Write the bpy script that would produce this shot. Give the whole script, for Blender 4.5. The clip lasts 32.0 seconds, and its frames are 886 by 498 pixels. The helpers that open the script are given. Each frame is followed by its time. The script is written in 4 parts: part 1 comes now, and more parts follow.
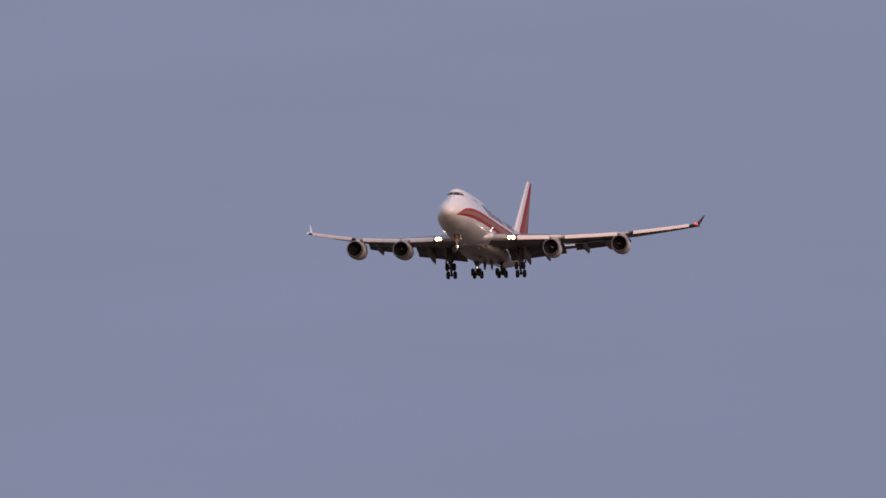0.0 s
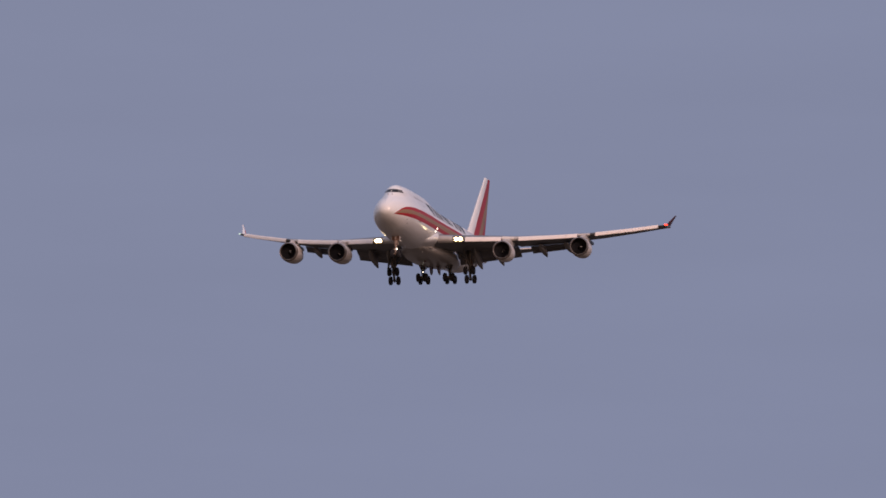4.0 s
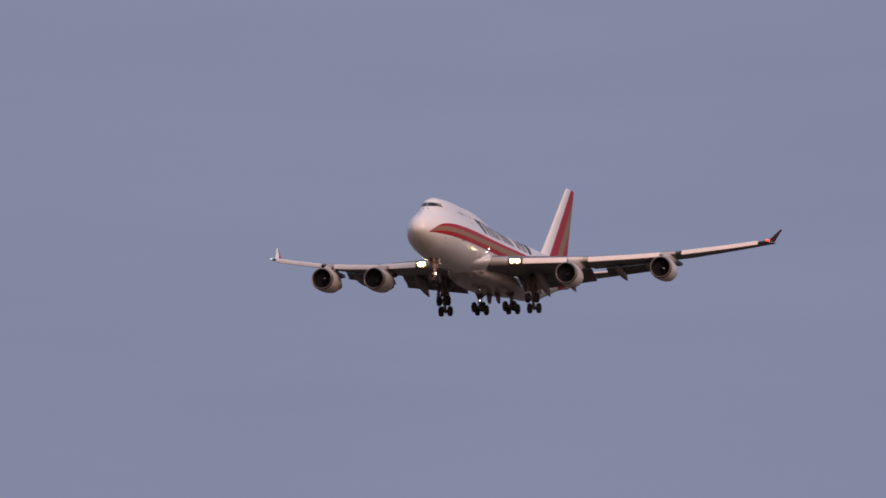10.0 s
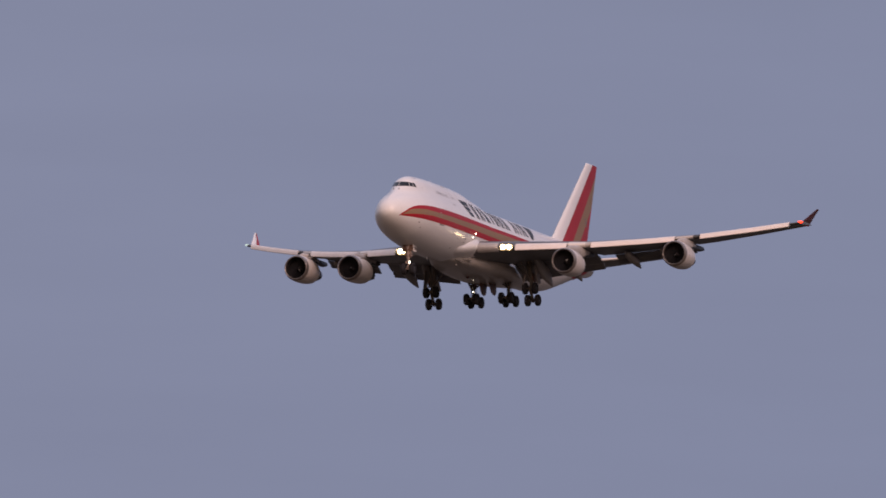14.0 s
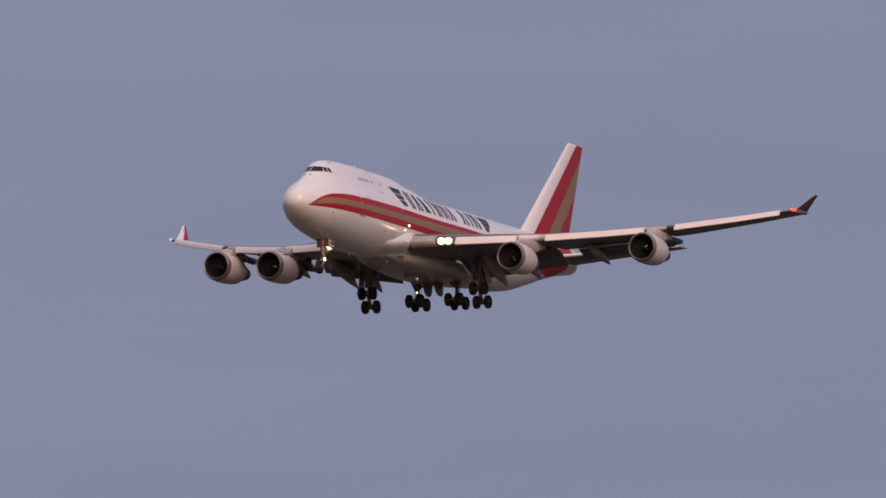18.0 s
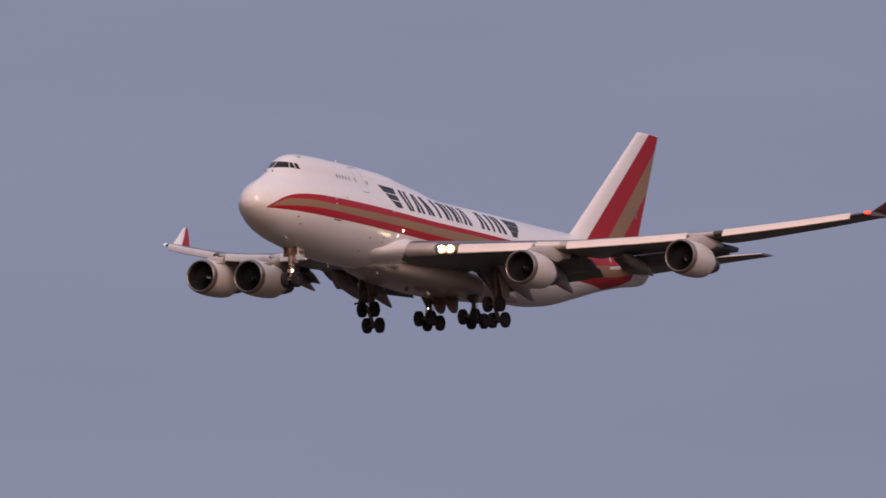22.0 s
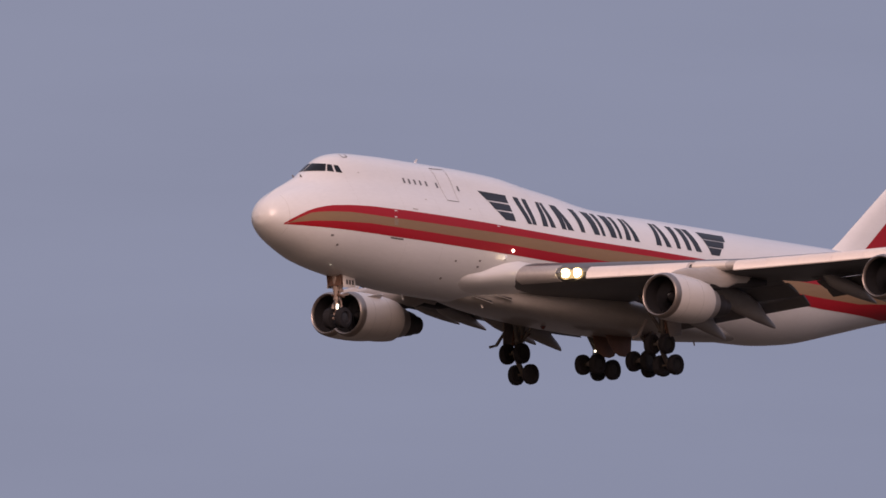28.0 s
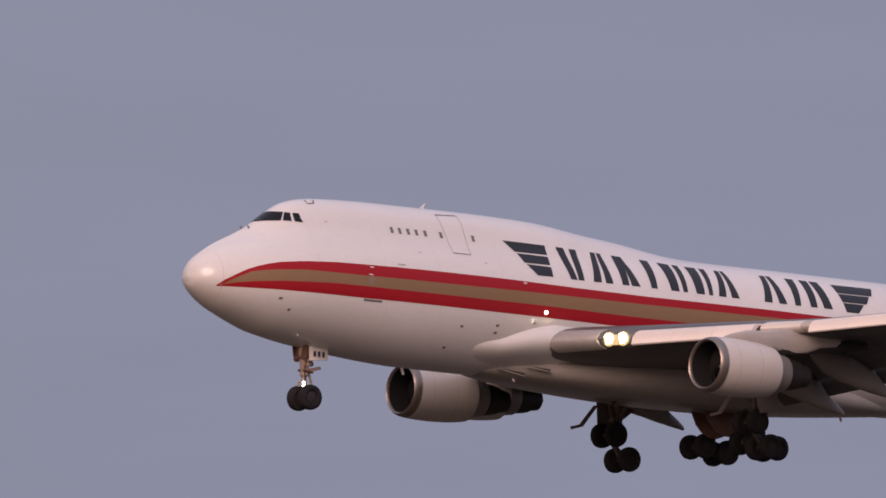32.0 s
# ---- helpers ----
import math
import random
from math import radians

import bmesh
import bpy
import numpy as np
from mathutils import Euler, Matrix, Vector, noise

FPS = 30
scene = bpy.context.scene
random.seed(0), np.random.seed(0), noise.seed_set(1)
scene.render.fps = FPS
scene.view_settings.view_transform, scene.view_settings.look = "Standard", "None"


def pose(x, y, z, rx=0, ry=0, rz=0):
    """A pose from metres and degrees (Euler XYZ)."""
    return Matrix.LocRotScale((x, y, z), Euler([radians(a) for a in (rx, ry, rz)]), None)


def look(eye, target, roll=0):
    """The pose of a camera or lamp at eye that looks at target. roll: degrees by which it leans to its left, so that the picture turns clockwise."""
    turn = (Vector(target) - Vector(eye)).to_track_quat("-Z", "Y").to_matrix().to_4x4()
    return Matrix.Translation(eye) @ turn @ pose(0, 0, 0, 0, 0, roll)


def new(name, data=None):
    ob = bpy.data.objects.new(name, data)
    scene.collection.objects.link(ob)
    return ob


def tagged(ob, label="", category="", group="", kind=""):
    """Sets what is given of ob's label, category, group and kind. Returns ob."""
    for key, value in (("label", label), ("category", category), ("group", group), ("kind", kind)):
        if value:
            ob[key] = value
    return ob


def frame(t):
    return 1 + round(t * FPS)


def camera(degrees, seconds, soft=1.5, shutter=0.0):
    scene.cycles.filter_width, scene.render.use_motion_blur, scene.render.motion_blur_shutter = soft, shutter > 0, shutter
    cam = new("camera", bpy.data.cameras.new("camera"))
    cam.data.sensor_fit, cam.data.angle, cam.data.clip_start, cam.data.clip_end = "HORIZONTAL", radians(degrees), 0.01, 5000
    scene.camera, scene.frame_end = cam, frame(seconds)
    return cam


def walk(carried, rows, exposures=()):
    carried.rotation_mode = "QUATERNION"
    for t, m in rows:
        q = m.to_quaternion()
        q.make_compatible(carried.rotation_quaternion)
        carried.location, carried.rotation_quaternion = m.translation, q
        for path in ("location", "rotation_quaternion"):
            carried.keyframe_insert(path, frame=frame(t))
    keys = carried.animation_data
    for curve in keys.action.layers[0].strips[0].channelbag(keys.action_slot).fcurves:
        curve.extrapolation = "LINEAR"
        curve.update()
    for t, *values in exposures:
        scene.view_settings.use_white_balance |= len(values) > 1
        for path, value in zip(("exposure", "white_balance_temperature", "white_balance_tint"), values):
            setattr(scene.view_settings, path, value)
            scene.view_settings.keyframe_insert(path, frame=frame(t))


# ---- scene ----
import functools

# the camera stands on the field and follows the airplane by turning
cam = camera(2.65834, 32.0, soft=1.6, shutter=0.4)
walk(cam, [
    (0, pose(0, 0, 1.7, 92.4737, -0.5617, 104.9100)),
    (0.5, pose(0, 0, 1.7, 92.4632, -0.5899, 105.0602)),
    (1, pose(0, 0, 1.7, 92.4585, -0.6456, 105.1872)),
    (1.5, pose(0, 0, 1.7, 92.4577, -0.7079, 105.3667)),
    (2, pose(0, 0, 1.7, 92.4535, -0.7400, 105.6005)),
    (2.5, pose(0, 0, 1.7, 92.4469, -0.7514, 105.9329)),
    (3, pose(0, 0, 1.7, 92.4369, -0.7421, 106.1130)),
    (3.5, pose(0, 0, 1.7, 92.4333, -0.7298, 106.1350)),
    (4, pose(0, 0, 1.7, 92.4323, -0.7070, 106.3234)),
    (4.5, pose(0, 0, 1.7, 92.4332, -0.6832, 106.6012)),
    (6.5, pose(0, 0, 1.7, 92.4103, -0.3610, 107.6361)),
    (7, pose(0, 0, 1.7, 92.4138, -0.2724, 107.8646)),
    (7.5, pose(0, 0, 1.7, 92.4259, -0.2072, 108.1430)),
    (8, pose(0, 0, 1.7, 92.4329, -0.1789, 108.4325)),
    (8.5, pose(0, 0, 1.7, 92.4305, -0.1909, 108.7391)),
    (9, pose(0, 0, 1.7, 92.4214, -0.2018, 109.0758)),
    (9.5, pose(0, 0, 1.7, 92.4071, -0.2507, 109.3538)),
    (10, pose(0, 0, 1.7, 92.3971, -0.2349, 109.6050)),
    (10.5, pose(0, 0, 1.7, 92.3846, -0.1313, 109.8002)),
    (11, pose(0, 0, 1.7, 92.3690, -0.0113, 110.1633)),
    (11.5, pose(0, 0, 1.7, 92.3530, 0.0485, 110.3575)),
    (12, pose(0, 0, 1.7, 92.3350, 0.1022, 110.7086)),
    (12.5, pose(0, 0, 1.7, 92.3181, 0.0300, 111.0920)),
    (13, pose(0, 0, 1.7, 92.3011, -0.0285, 111.4630)),
    (13.5, pose(0, 0, 1.7, 92.2814, -0.0726, 111.8600)),
    (14, pose(0, 0, 1.7, 92.2630, -0.0797, 112.3531)),
    (14.5, pose(0, 0, 1.7, 92.2434, -0.0405, 112.8543)),
    (16.5, pose(0, 0, 1.7, 92.1729, 0.1317, 114.5446)),
    (17, pose(0, 0, 1.7, 92.1526, 0.1755, 115.0425)),
    (17.5, pose(0, 0, 1.7, 92.1317, 0.1548, 115.4193)),
    (18, pose(0, 0, 1.7, 92.1124, 0.0536, 115.8055)),
    (18.5, pose(0, 0, 1.7, 92.0919, -0.0551, 116.2606)),
    (19, pose(0, 0, 1.7, 92.0709, -0.1680, 116.8453)),
    (19.5, pose(0, 0, 1.7, 92.0515, -0.2569, 117.5712)),
    (20, pose(0, 0, 1.7, 92.0357, -0.2721, 118.1468)),
    (20.5, pose(0, 0, 1.7, 92.0190, -0.2558, 118.6642)),
    (21, pose(0, 0, 1.7, 91.9996, -0.2238, 119.2783)),
    (21.5, pose(0, 0, 1.7, 91.9740, -0.2024, 119.9949)),
    (22, pose(0, 0, 1.7, 91.9432, -0.1331, 120.7225)),
    (22.5, pose(0, 0, 1.7, 91.9103, -0.0482, 121.6284)),
    (23, pose(0, 0, 1.7, 91.8755, -0.0134, 122.3508)),
    (23.5, pose(0, 0, 1.7, 91.8446, 0.0473, 123.1320)),
    (24, pose(0, 0, 1.7, 91.8116, 0.0876, 124.1012)),
    (24.5, pose(0, 0, 1.7, 91.7804, 0.1047, 125.0031)),
    (26.5, pose(0, 0, 1.7, 91.6383, 0.0880, 128.9438)),
    (27, pose(0, 0, 1.7, 91.6015, 0.1202, 129.8304)),
    (27.5, pose(0, 0, 1.7, 91.5589, 0.2129, 131.1548)),
    (28, pose(0, 0, 1.7, 91.5169, 0.2732, 132.5545)),
    (28.5, pose(0, 0, 1.7, 91.4724, 0.3273, 133.7230)),
    (29, pose(0, 0, 1.7, 91.4299, 0.3931, 135.1542)),
    (29.5, pose(0, 0, 1.7, 91.3870, 0.4217, 136.5059)),
    (30, pose(0, 0, 1.7, 91.3419, 0.4938, 138.2864)),
    (30.5, pose(0, 0, 1.7, 91.2806, 0.5793, 140.0269)),
    (31, pose(0, 0, 1.7, 91.2155, 0.5967, 141.5239)),
    (31.5, pose(0, 0, 1.7, 91.1629, 0.5967, 143.1082)),
    (32, pose(0, 0, 1.7, 91.1233, 0.5809, 144.8259)),
])

# evening sky: warm glow low in the front of the airplane, dull violet opposite ----
SUN_AZ, SUN_EL = 44.0, 28.0
GLOW_AZ = 12.0
world = bpy.data.worlds.new("evening_sky")
scene.world = world
world.use_nodes = True
wn = world.node_tree
for n in list(wn.nodes):
    wn.nodes.remove(n)
w_out = wn.nodes.new("ShaderNodeOutputWorld")
w_sky = wn.nodes.new("ShaderNodeTexSky")
w_sky.sky_type = "NISHITA"
w_sky.sun_disc = False
w_sky.sun_elevation, w_sky.sun_rotation = radians(SUN_EL), radians(90 - SUN_AZ)
w_sky.dust_density, w_sky.air_density = 4.0, 1.2
w_dir = wn.nodes.new("ShaderNodeTexCoord")
w_sun = wn.nodes.new("ShaderNodeVectorMath")
w_sun.operation = "DOT_PRODUCT"
w_sun.inputs[1].default_value = (math.cos(radians(GLOW_AZ)), math.sin(radians(GLOW_AZ)), 0.0)
wn.links.new(w_dir.outputs["Generated"], w_sun.inputs[0])
w_map = wn.nodes.new("ShaderNodeMapRange")
w_map.inputs["From Min"].default_value, w_map.inputs["From Max"].default_value = -1, 1
wn.links.new(w_sun.outputs["Value"], w_map.inputs["Value"])
AWAY = ((0.0, (0.219, 0.242, 0.361)), (0.017, (0.227, 0.243, 0.352)), (0.067, (0.253, 0.269, 0.379)), (0.134, (0.258, 0.264, 0.357)))


def sky_ramp(stops):
    ramp = wn.nodes.new("ShaderNodeValToRGB")
    ramp.color_ramp.elements.remove(ramp.color_ramp.elements[-1])
    for k, (place, col) in enumerate(stops):
        e = ramp.color_ramp.elements.new(place) if k else ramp.color_ramp.elements[0]
        e.position, e.color = place, (*col, 1)
    wn.links.new(w_map.outputs["Result"], ramp.inputs["Fac"])
    return ramp


w_low = sky_ramp(AWAY + ((0.3, (0.275, 0.262, 0.325)), (0.56, (0.31, 0.262, 0.265)), (0.75, (0.35, 0.275, 0.255)), (0.93, (0.50, 0.345, 0.27)), (0.985, (1.0, 0.58, 0.32))))
w_high = sky_ramp(AWAY + ((0.5, (0.275, 0.265, 0.33)), (0.8, (0.32, 0.29, 0.33)), (0.985, (0.45, 0.38, 0.38))))
# an overcast dome is brighter overhead than at the horizon
w_xyz = wn.nodes.new("ShaderNodeSeparateXYZ")
wn.links.new(w_dir.outputs["Generated"], w_xyz.inputs[0])
w_up = wn.nodes.new("ShaderNodeMapRange")
w_up.inputs["From Min"].default_value, w_up.inputs["From Max"].default_value = 0.05, 0.8
w_up.inputs["To Min"].default_value, w_up.inputs["To Max"].default_value = 1.0, 1.9
wn.links.new(w_xyz.outputs["Z"], w_up.inputs["Value"])
w_lift = wn.nodes.new("ShaderNodeMapRange")
w_lift.interpolation_type = "SMOOTHSTEP"
w_lift.inputs["From Min"].default_value, w_lift.inputs["From Max"].default_value = 0.08, 0.5
wn.links.new(w_xyz.outputs["Z"], w_lift.inputs["Value"])
w_tone = wn.nodes.new("ShaderNodeMix")
w_tone.data_type = "RGBA"
wn.links.new(w_lift.outputs["Result"], w_tone.inputs["Factor"])
wn.links.new(w_low.outputs["Color"], w_tone.inputs[6])
wn.links.new(w_high.outputs["Color"], w_tone.inputs[7])
w_dome = wn.nodes.new("ShaderNodeVectorMath")
w_dome.operation = "SCALE"
wn.links.new(w_tone.outputs[2], w_dome.inputs[0])
wn.links.new(w_up.outputs["Result"], w_dome.inputs["Scale"])
# faint streaks of thin cloud
w_flat = wn.nodes.new("ShaderNodeMapping")
w_flat.inputs["Scale"].default_value = (14.0, 14.0, 90.0)
wn.links.new(w_dir.outputs["Generated"], w_flat.inputs["Vector"])
w_noise = wn.nodes.new("ShaderNodeTexNoise")
w_noise.inputs["Scale"].default_value, w_noise.inputs["Detail"].default_value = 2.0, 4.0
wn.links.new(w_flat.outputs["Vector"], w_noise.inputs["Vector"])
w_thin = wn.nodes.new("ShaderNodeMapRange")
w_thin.inputs["From Min"].default_value, w_thin.inputs["From Max"].default_value = 0.3, 0.7
w_thin.inputs["To Min"].default_value, w_thin.inputs["To Max"].default_value = 0.975, 1.025
wn.links.new(w_noise.outputs["Fac"], w_thin.inputs["Value"])
w_cloud = wn.nodes.new("ShaderNodeVectorMath")
w_cloud.operation = "SCALE"
wn.links.new(w_dome.outputs["Vector"], w_cloud.inputs[0])
wn.links.new(w_thin.outputs["Result"], w_cloud.inputs["Scale"])
w_bg, w_bg2, w_add = wn.nodes.new("ShaderNodeBackground"), wn.nodes.new("ShaderNodeBackground"), wn.nodes.new("ShaderNodeAddShader")
w_bg.inputs["Strength"].default_value = 1.0
w_bg2.inputs["Strength"].default_value = 0.002
wn.links.new(w_cloud.outputs["Vector"], w_bg.inputs["Color"])
wn.links.new(w_sky.outputs["Color"], w_bg2.inputs["Color"])
wn.links.new(w_bg.outputs[0], w_add.inputs[0])
wn.links.new(w_bg2.outputs[0], w_add.inputs[1])
wn.links.new(w_add.outputs[0], w_out.inputs["Surface"])

sun_data = bpy.data.lights.new("sun", "SUN")
sun_data.energy, sun_data.angle, sun_data.color = 1.95, radians(30), (1.0, 0.655, 0.54)
sun = new("sun", sun_data)
sun.matrix_world = look((0, 0, 50), (-math.cos(radians(SUN_AZ)) * 10, -math.sin(radians(SUN_AZ)) * 10, 50 - 10 * math.tan(radians(SUN_EL))))

# materials -------------------------------------------------------------------
def material(name, colour, rough=0.5, metal=0.0, coat=0.0, grain=0.06, scale=1.2, bump=0.0, emit=0.0, streak=0.0, gloss=0.28):
    """Principled paint with broad stains, fine grain and, if asked, streaks along the airflow."""
    m = bpy.data.materials.new(name)
    m.use_nodes = True
    nt = m.node_tree
    b = nt.nodes["Principled BSDF"]
    b.inputs["Roughness"].default_value = rough
    b.inputs["Metallic"].default_value = metal
    b.inputs["Coat Weight"].default_value = coat
    b.inputs["Coat Roughness"].default_value = gloss
    if emit:
        b.inputs["Base Color"].default_value = (0.02, 0.02, 0.02, 1)
        b.inputs["Emission Color"].default_value = (*colour, 1)
        b.inputs["Emission Strength"].default_value = emit
        return m
    tc = nt.nodes.new("ShaderNodeTexCoord")
    mp = nt.nodes.new("ShaderNodeMapping")
    mp.inputs["Scale"].default_value = (0.25 if streak else 1.0, 1.0, 1.0)
    nt.links.new(tc.outputs["Object"], mp.inputs["Vector"])
    value = None
    for sc, wt in ((scale * 0.35, grain), (scale * 6.0, grain * 0.5)):
        n = nt.nodes.new("ShaderNodeTexNoise")
        n.inputs["Scale"].default_value = sc
        n.inputs["Detail"].default_value = 5
        nt.links.new(mp.outputs["Vector"], n.inputs["Vector"])
        r = nt.nodes.new("ShaderNodeMapRange")
        r.inputs["From Min"].default_value, r.inputs["From Max"].default_value = 0.25, 0.75
        r.inputs["To Min"].default_value, r.inputs["To Max"].default_value = 1 - wt, 1 + wt
        nt.links.new(n.outputs["Fac"], r.inputs["Value"])
        if value is None:
            value = r.outputs["Result"]
        else:
            mul = nt.nodes.new("ShaderNodeMath")
            mul.operation = "MULTIPLY"
            nt.links.new(value, mul.inputs[0])
            nt.links.new(r.outputs["Result"], mul.inputs[1])
            value = mul.outputs[0]
            if bump:
                bp = nt.nodes.new("ShaderNodeBump")
                bp.inputs["Strength"].default_value = bump
                bp.inputs["Distance"].default_value = 0.02
                nt.links.new(n.outputs["Fac"], bp.inputs["Height"])
                nt.links.new(bp.outputs["Normal"], b.inputs["Normal"])
    vm = nt.nodes.new("ShaderNodeVectorMath")
    vm.operation = "SCALE"
    vm.inputs[0].default_value = colour
    nt.links.new(value, vm.inputs["Scale"])
    nt.links.new(vm.outputs["Vector"], b.inputs["Base Color"])
    return m


WHITE = material("white_paint", (0.75, 0.735, 0.745), 0.45, coat=0.8, grain=0.05, streak=1, gloss=0.14)
JOINT = material("skin_joint", (0.60, 0.58, 0.57), 0.55, grain=0.15)
# lighter than the wing grey: the light on the fairings is in this colour
FAIRING = material("fairing_lit_grey", (0.24, 0.23, 0.235), 0.5, grain=0.15, streak=1)
ROOT = material("root_edge_grey", (0.36, 0.34, 0.34), 0.5, grain=0.2)
DOOR = material("gear_door_grey", (0.15, 0.13, 0.12), 0.55, grain=0.2)
COWL = material("cowl_paint", (0.64, 0.595, 0.57), 0.4, coat=0.4, grain=0.05, streak=1)
BELLY = material("belly_grey_paint", (0.36, 0.335, 0.32), 0.5, coat=0.6, grain=0.16, streak=1, gloss=0.12)
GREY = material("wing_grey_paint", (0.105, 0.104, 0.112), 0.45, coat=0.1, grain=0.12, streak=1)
PALE = material("leading_edge_paint", (0.72, 0.66, 0.64), 0.35, coat=0.2, grain=0.06)
RED = material("red_paint", (0.33, 0.006, 0.015), 0.5, coat=0.05, grain=0.07, streak=1)
GOLD = material("gold_paint", (0.25, 0.155, 0.088), 0.5, coat=0.05, grain=0.08, streak=1)
NAVY = material("navy_paint", (0.014, 0.015, 0.022), 0.5, coat=0.04, grain=0.1)
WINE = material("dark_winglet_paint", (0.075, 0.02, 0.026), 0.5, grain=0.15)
SEAM = material("dark_seam", (0.16, 0.15, 0.15), 0.6, grain=0.2)
PANE = material("cabin_pane", (0.15, 0.14, 0.145), 0.3, coat=0.2, grain=0.1)
NOTCH = material("dark_leading_edge", (0.05, 0.048, 0.048), 0.55, grain=0.2)
GLASS = material("cockpit_glass", (0.008, 0.009, 0.012), 0.12, grain=0.05)
GLASS.node_tree.nodes["Principled BSDF"].inputs["Specular IOR Level"].default_value = 0.3
LIP = material("polished_lip", (0.30, 0.26, 0.24), 0.38, metal=0.8, grain=0.06)
# near-black duct and fan: the shade deep in the inlet is in their colour
DUCT = material("inlet_shaded_dark", (0.020, 0.019, 0.022), 0.85, grain=0.15)
FAN = material("fan_blade_shaded", (0.022, 0.022, 0.027), 0.7, metal=0.0, grain=0.15)
SLEEVE = material("inner_sleeve_metal", (0.34, 0.32, 0.32), 0.4, metal=0.5, grain=0.15, scale=2)
CORE = material("heat_stained_metal", (0.045, 0.042, 0.046), 0.45, metal=0.5, grain=0.25, scale=2)
# main legs coloured dark as in shade, nose leg pale and warm as lit
LEG = material("gear_shaded_grey", (0.09, 0.08, 0.075), 0.45, grain=0.2, scale=4)
STEEL = material("gear_lit_enamel", (0.33, 0.255, 0.225), 0.42, grain=0.15, scale=4)
HUB = material("hub_dull_metal", (0.03, 0.028, 0.028), 0.7, metal=0.0, grain=0.2, scale=4)
PYLON = material("pylon_grey_paint", (0.44, 0.41, 0.40), 0.45, grain=0.1, streak=1)
PORT = material("worn_port_grey", (0.24, 0.175, 0.12), 0.5, grain=0.3, scale=6)
FAINT = material("fine_joint", (0.42, 0.40, 0.39), 0.6, grain=0.15)
SWIRL = material("worn_white_paint", (0.6, 0.6, 0.6), 0.5, grain=0.2)
# emission that stands in for the bloom round the landing lamps
AMBER = material("lamp_bloom_glow", (1.0, 0.64, 0.28), emit=0.8)
PRIMER = material("bay_brown_primer", (0.125, 0.066, 0.046), 0.6, grain=0.25, scale=3)
RUBBER = material("tyre_rubber", (0.022, 0.021, 0.025), 0.85, grain=0.25, scale=5, bump=0.3)
LAMP = material("landing_lamp_glow", (1.0, 0.74, 0.40), emit=16.0)
LAMP_WHITE = material("white_lamp_glow", (1.0, 0.86, 0.68), emit=5.0)
LAMP_RED = material("red_lamp_glow", (1.0, 0.03, 0.006), emit=5.0)
LAMP_GREEN = material("green_lamp_glow", (0.75, 0.9, 0.82), emit=0.8)
BEACON_OFF = material("beacon_red_glass", (0.07, 0.012, 0.01), 0.15, coat=0.5, grain=0.05)
for m in (RED, GOLD):
    m.node_tree.nodes["Principled BSDF"].inputs["Specular IOR Level"].default_value = 0.3
for m in (DUCT, FAN, RUBBER, HUB):
    m.node_tree.nodes["Principled BSDF"].inputs["Specular IOR Level"].default_value = 0.15
GRASS = material("dry_grass", (0.046, 0.035, 0.025), 0.9, grain=0.4, scale=0.2, bump=0.5)


# helpers ---------------------------------------------------------------------
def at(s, y, z):
    """Airframe station (metres aft of the nose), left, up -> the airplane's own space."""
    return Vector((31.0 - s, y, z + 7.6))


def part(name, bm, mat, parent=None, label="", angle=40):
    """One mesh object out of a bmesh, under a thing or a part."""
    bmesh.ops.recalc_face_normals(bm, faces=bm.faces)
    me = bpy.data.meshes.new(name)
    bm.to_mesh(me)
    bm.free()
    me.polygons.foreach_set("use_smooth", [True] * len(me.polygons))
    me.set_sharp_from_angle(angle=radians(angle))
    me.materials.append(mat)
    ob = new(name, me)
    if parent:
        ob.parent = parent
    if label:
        tagged(ob, label)
    return ob


def loft(rings, closed=True, caps=True, bm=None):
    bm = bm or bmesh.new()
    rows = [[bm.verts.new(p) for p in r] for r in rings]
    n = len(rows[0])
    for a, b in zip(rows, rows[1:]):
        for i in range(n if closed else n - 1):
            bm.faces.new((a[i], a[(i + 1) % n], b[(i + 1) % n], b[i]))
    if caps and closed:
        bm.faces.new(rows[0])
        bm.faces.new(rows[-1][::-1])
    return bm


def lathe(profile, centre, axis, segs=40, closed_profile=False):
    """Turn (along, radius) pairs round an axis that starts at centre."""
    axis = Vector(axis).normalized()
    side = axis.cross(Vector((0, 0, 1))).normalized()
    up = side.cross(axis)
    rings = []
    for d, r in profile:
        rings.append([Vector(centre) + axis * d + (side * math.cos(a) + up * math.sin(a)) * max(r, 0.001)
                      for a in [2 * math.pi * i / segs for i in range(segs)]])
    if closed_profile:
        rings.append(rings[0])
    bm = loft(rings, caps=not closed_profile)
    bmesh.ops.remove_doubles(bm, verts=bm.verts, dist=0.0005)
    return bm


def rod(p, q, r, bm=None, segs=10):
    p, q = Vector(p), Vector(q)
    ax = (q - p).normalized()
    side = ax.orthogonal().normalized()
    up = ax.cross(side)
    rings = []
    for c, k in ((p, 0.82), (p + ax * r * 0.3, 1), (q - ax * r * 0.3, 1), (q, 0.82)):
        rings.append([c + (side * math.cos(a) + up * math.sin(a)) * r * k for a in [2 * math.pi * i / segs for i in range(segs)]])
    return loft(rings, bm=bm)


def slab(corners, thick, bm=None):
    """A panel of four corners with thickness and softened rim."""
    c = [Vector(v) for v in corners]
    n = (c[1] - c[0]).cross(c[3] - c[0]).normalized() * thick / 2
    mid = sum(c, Vector()) / 4
    rings = [[mid + (v - mid) * k + n * h for v in c] for h, k in ((-1, 0.97), (-0.6, 1), (0.6, 1), (1, 0.97))]
    return loft(rings, bm=bm)


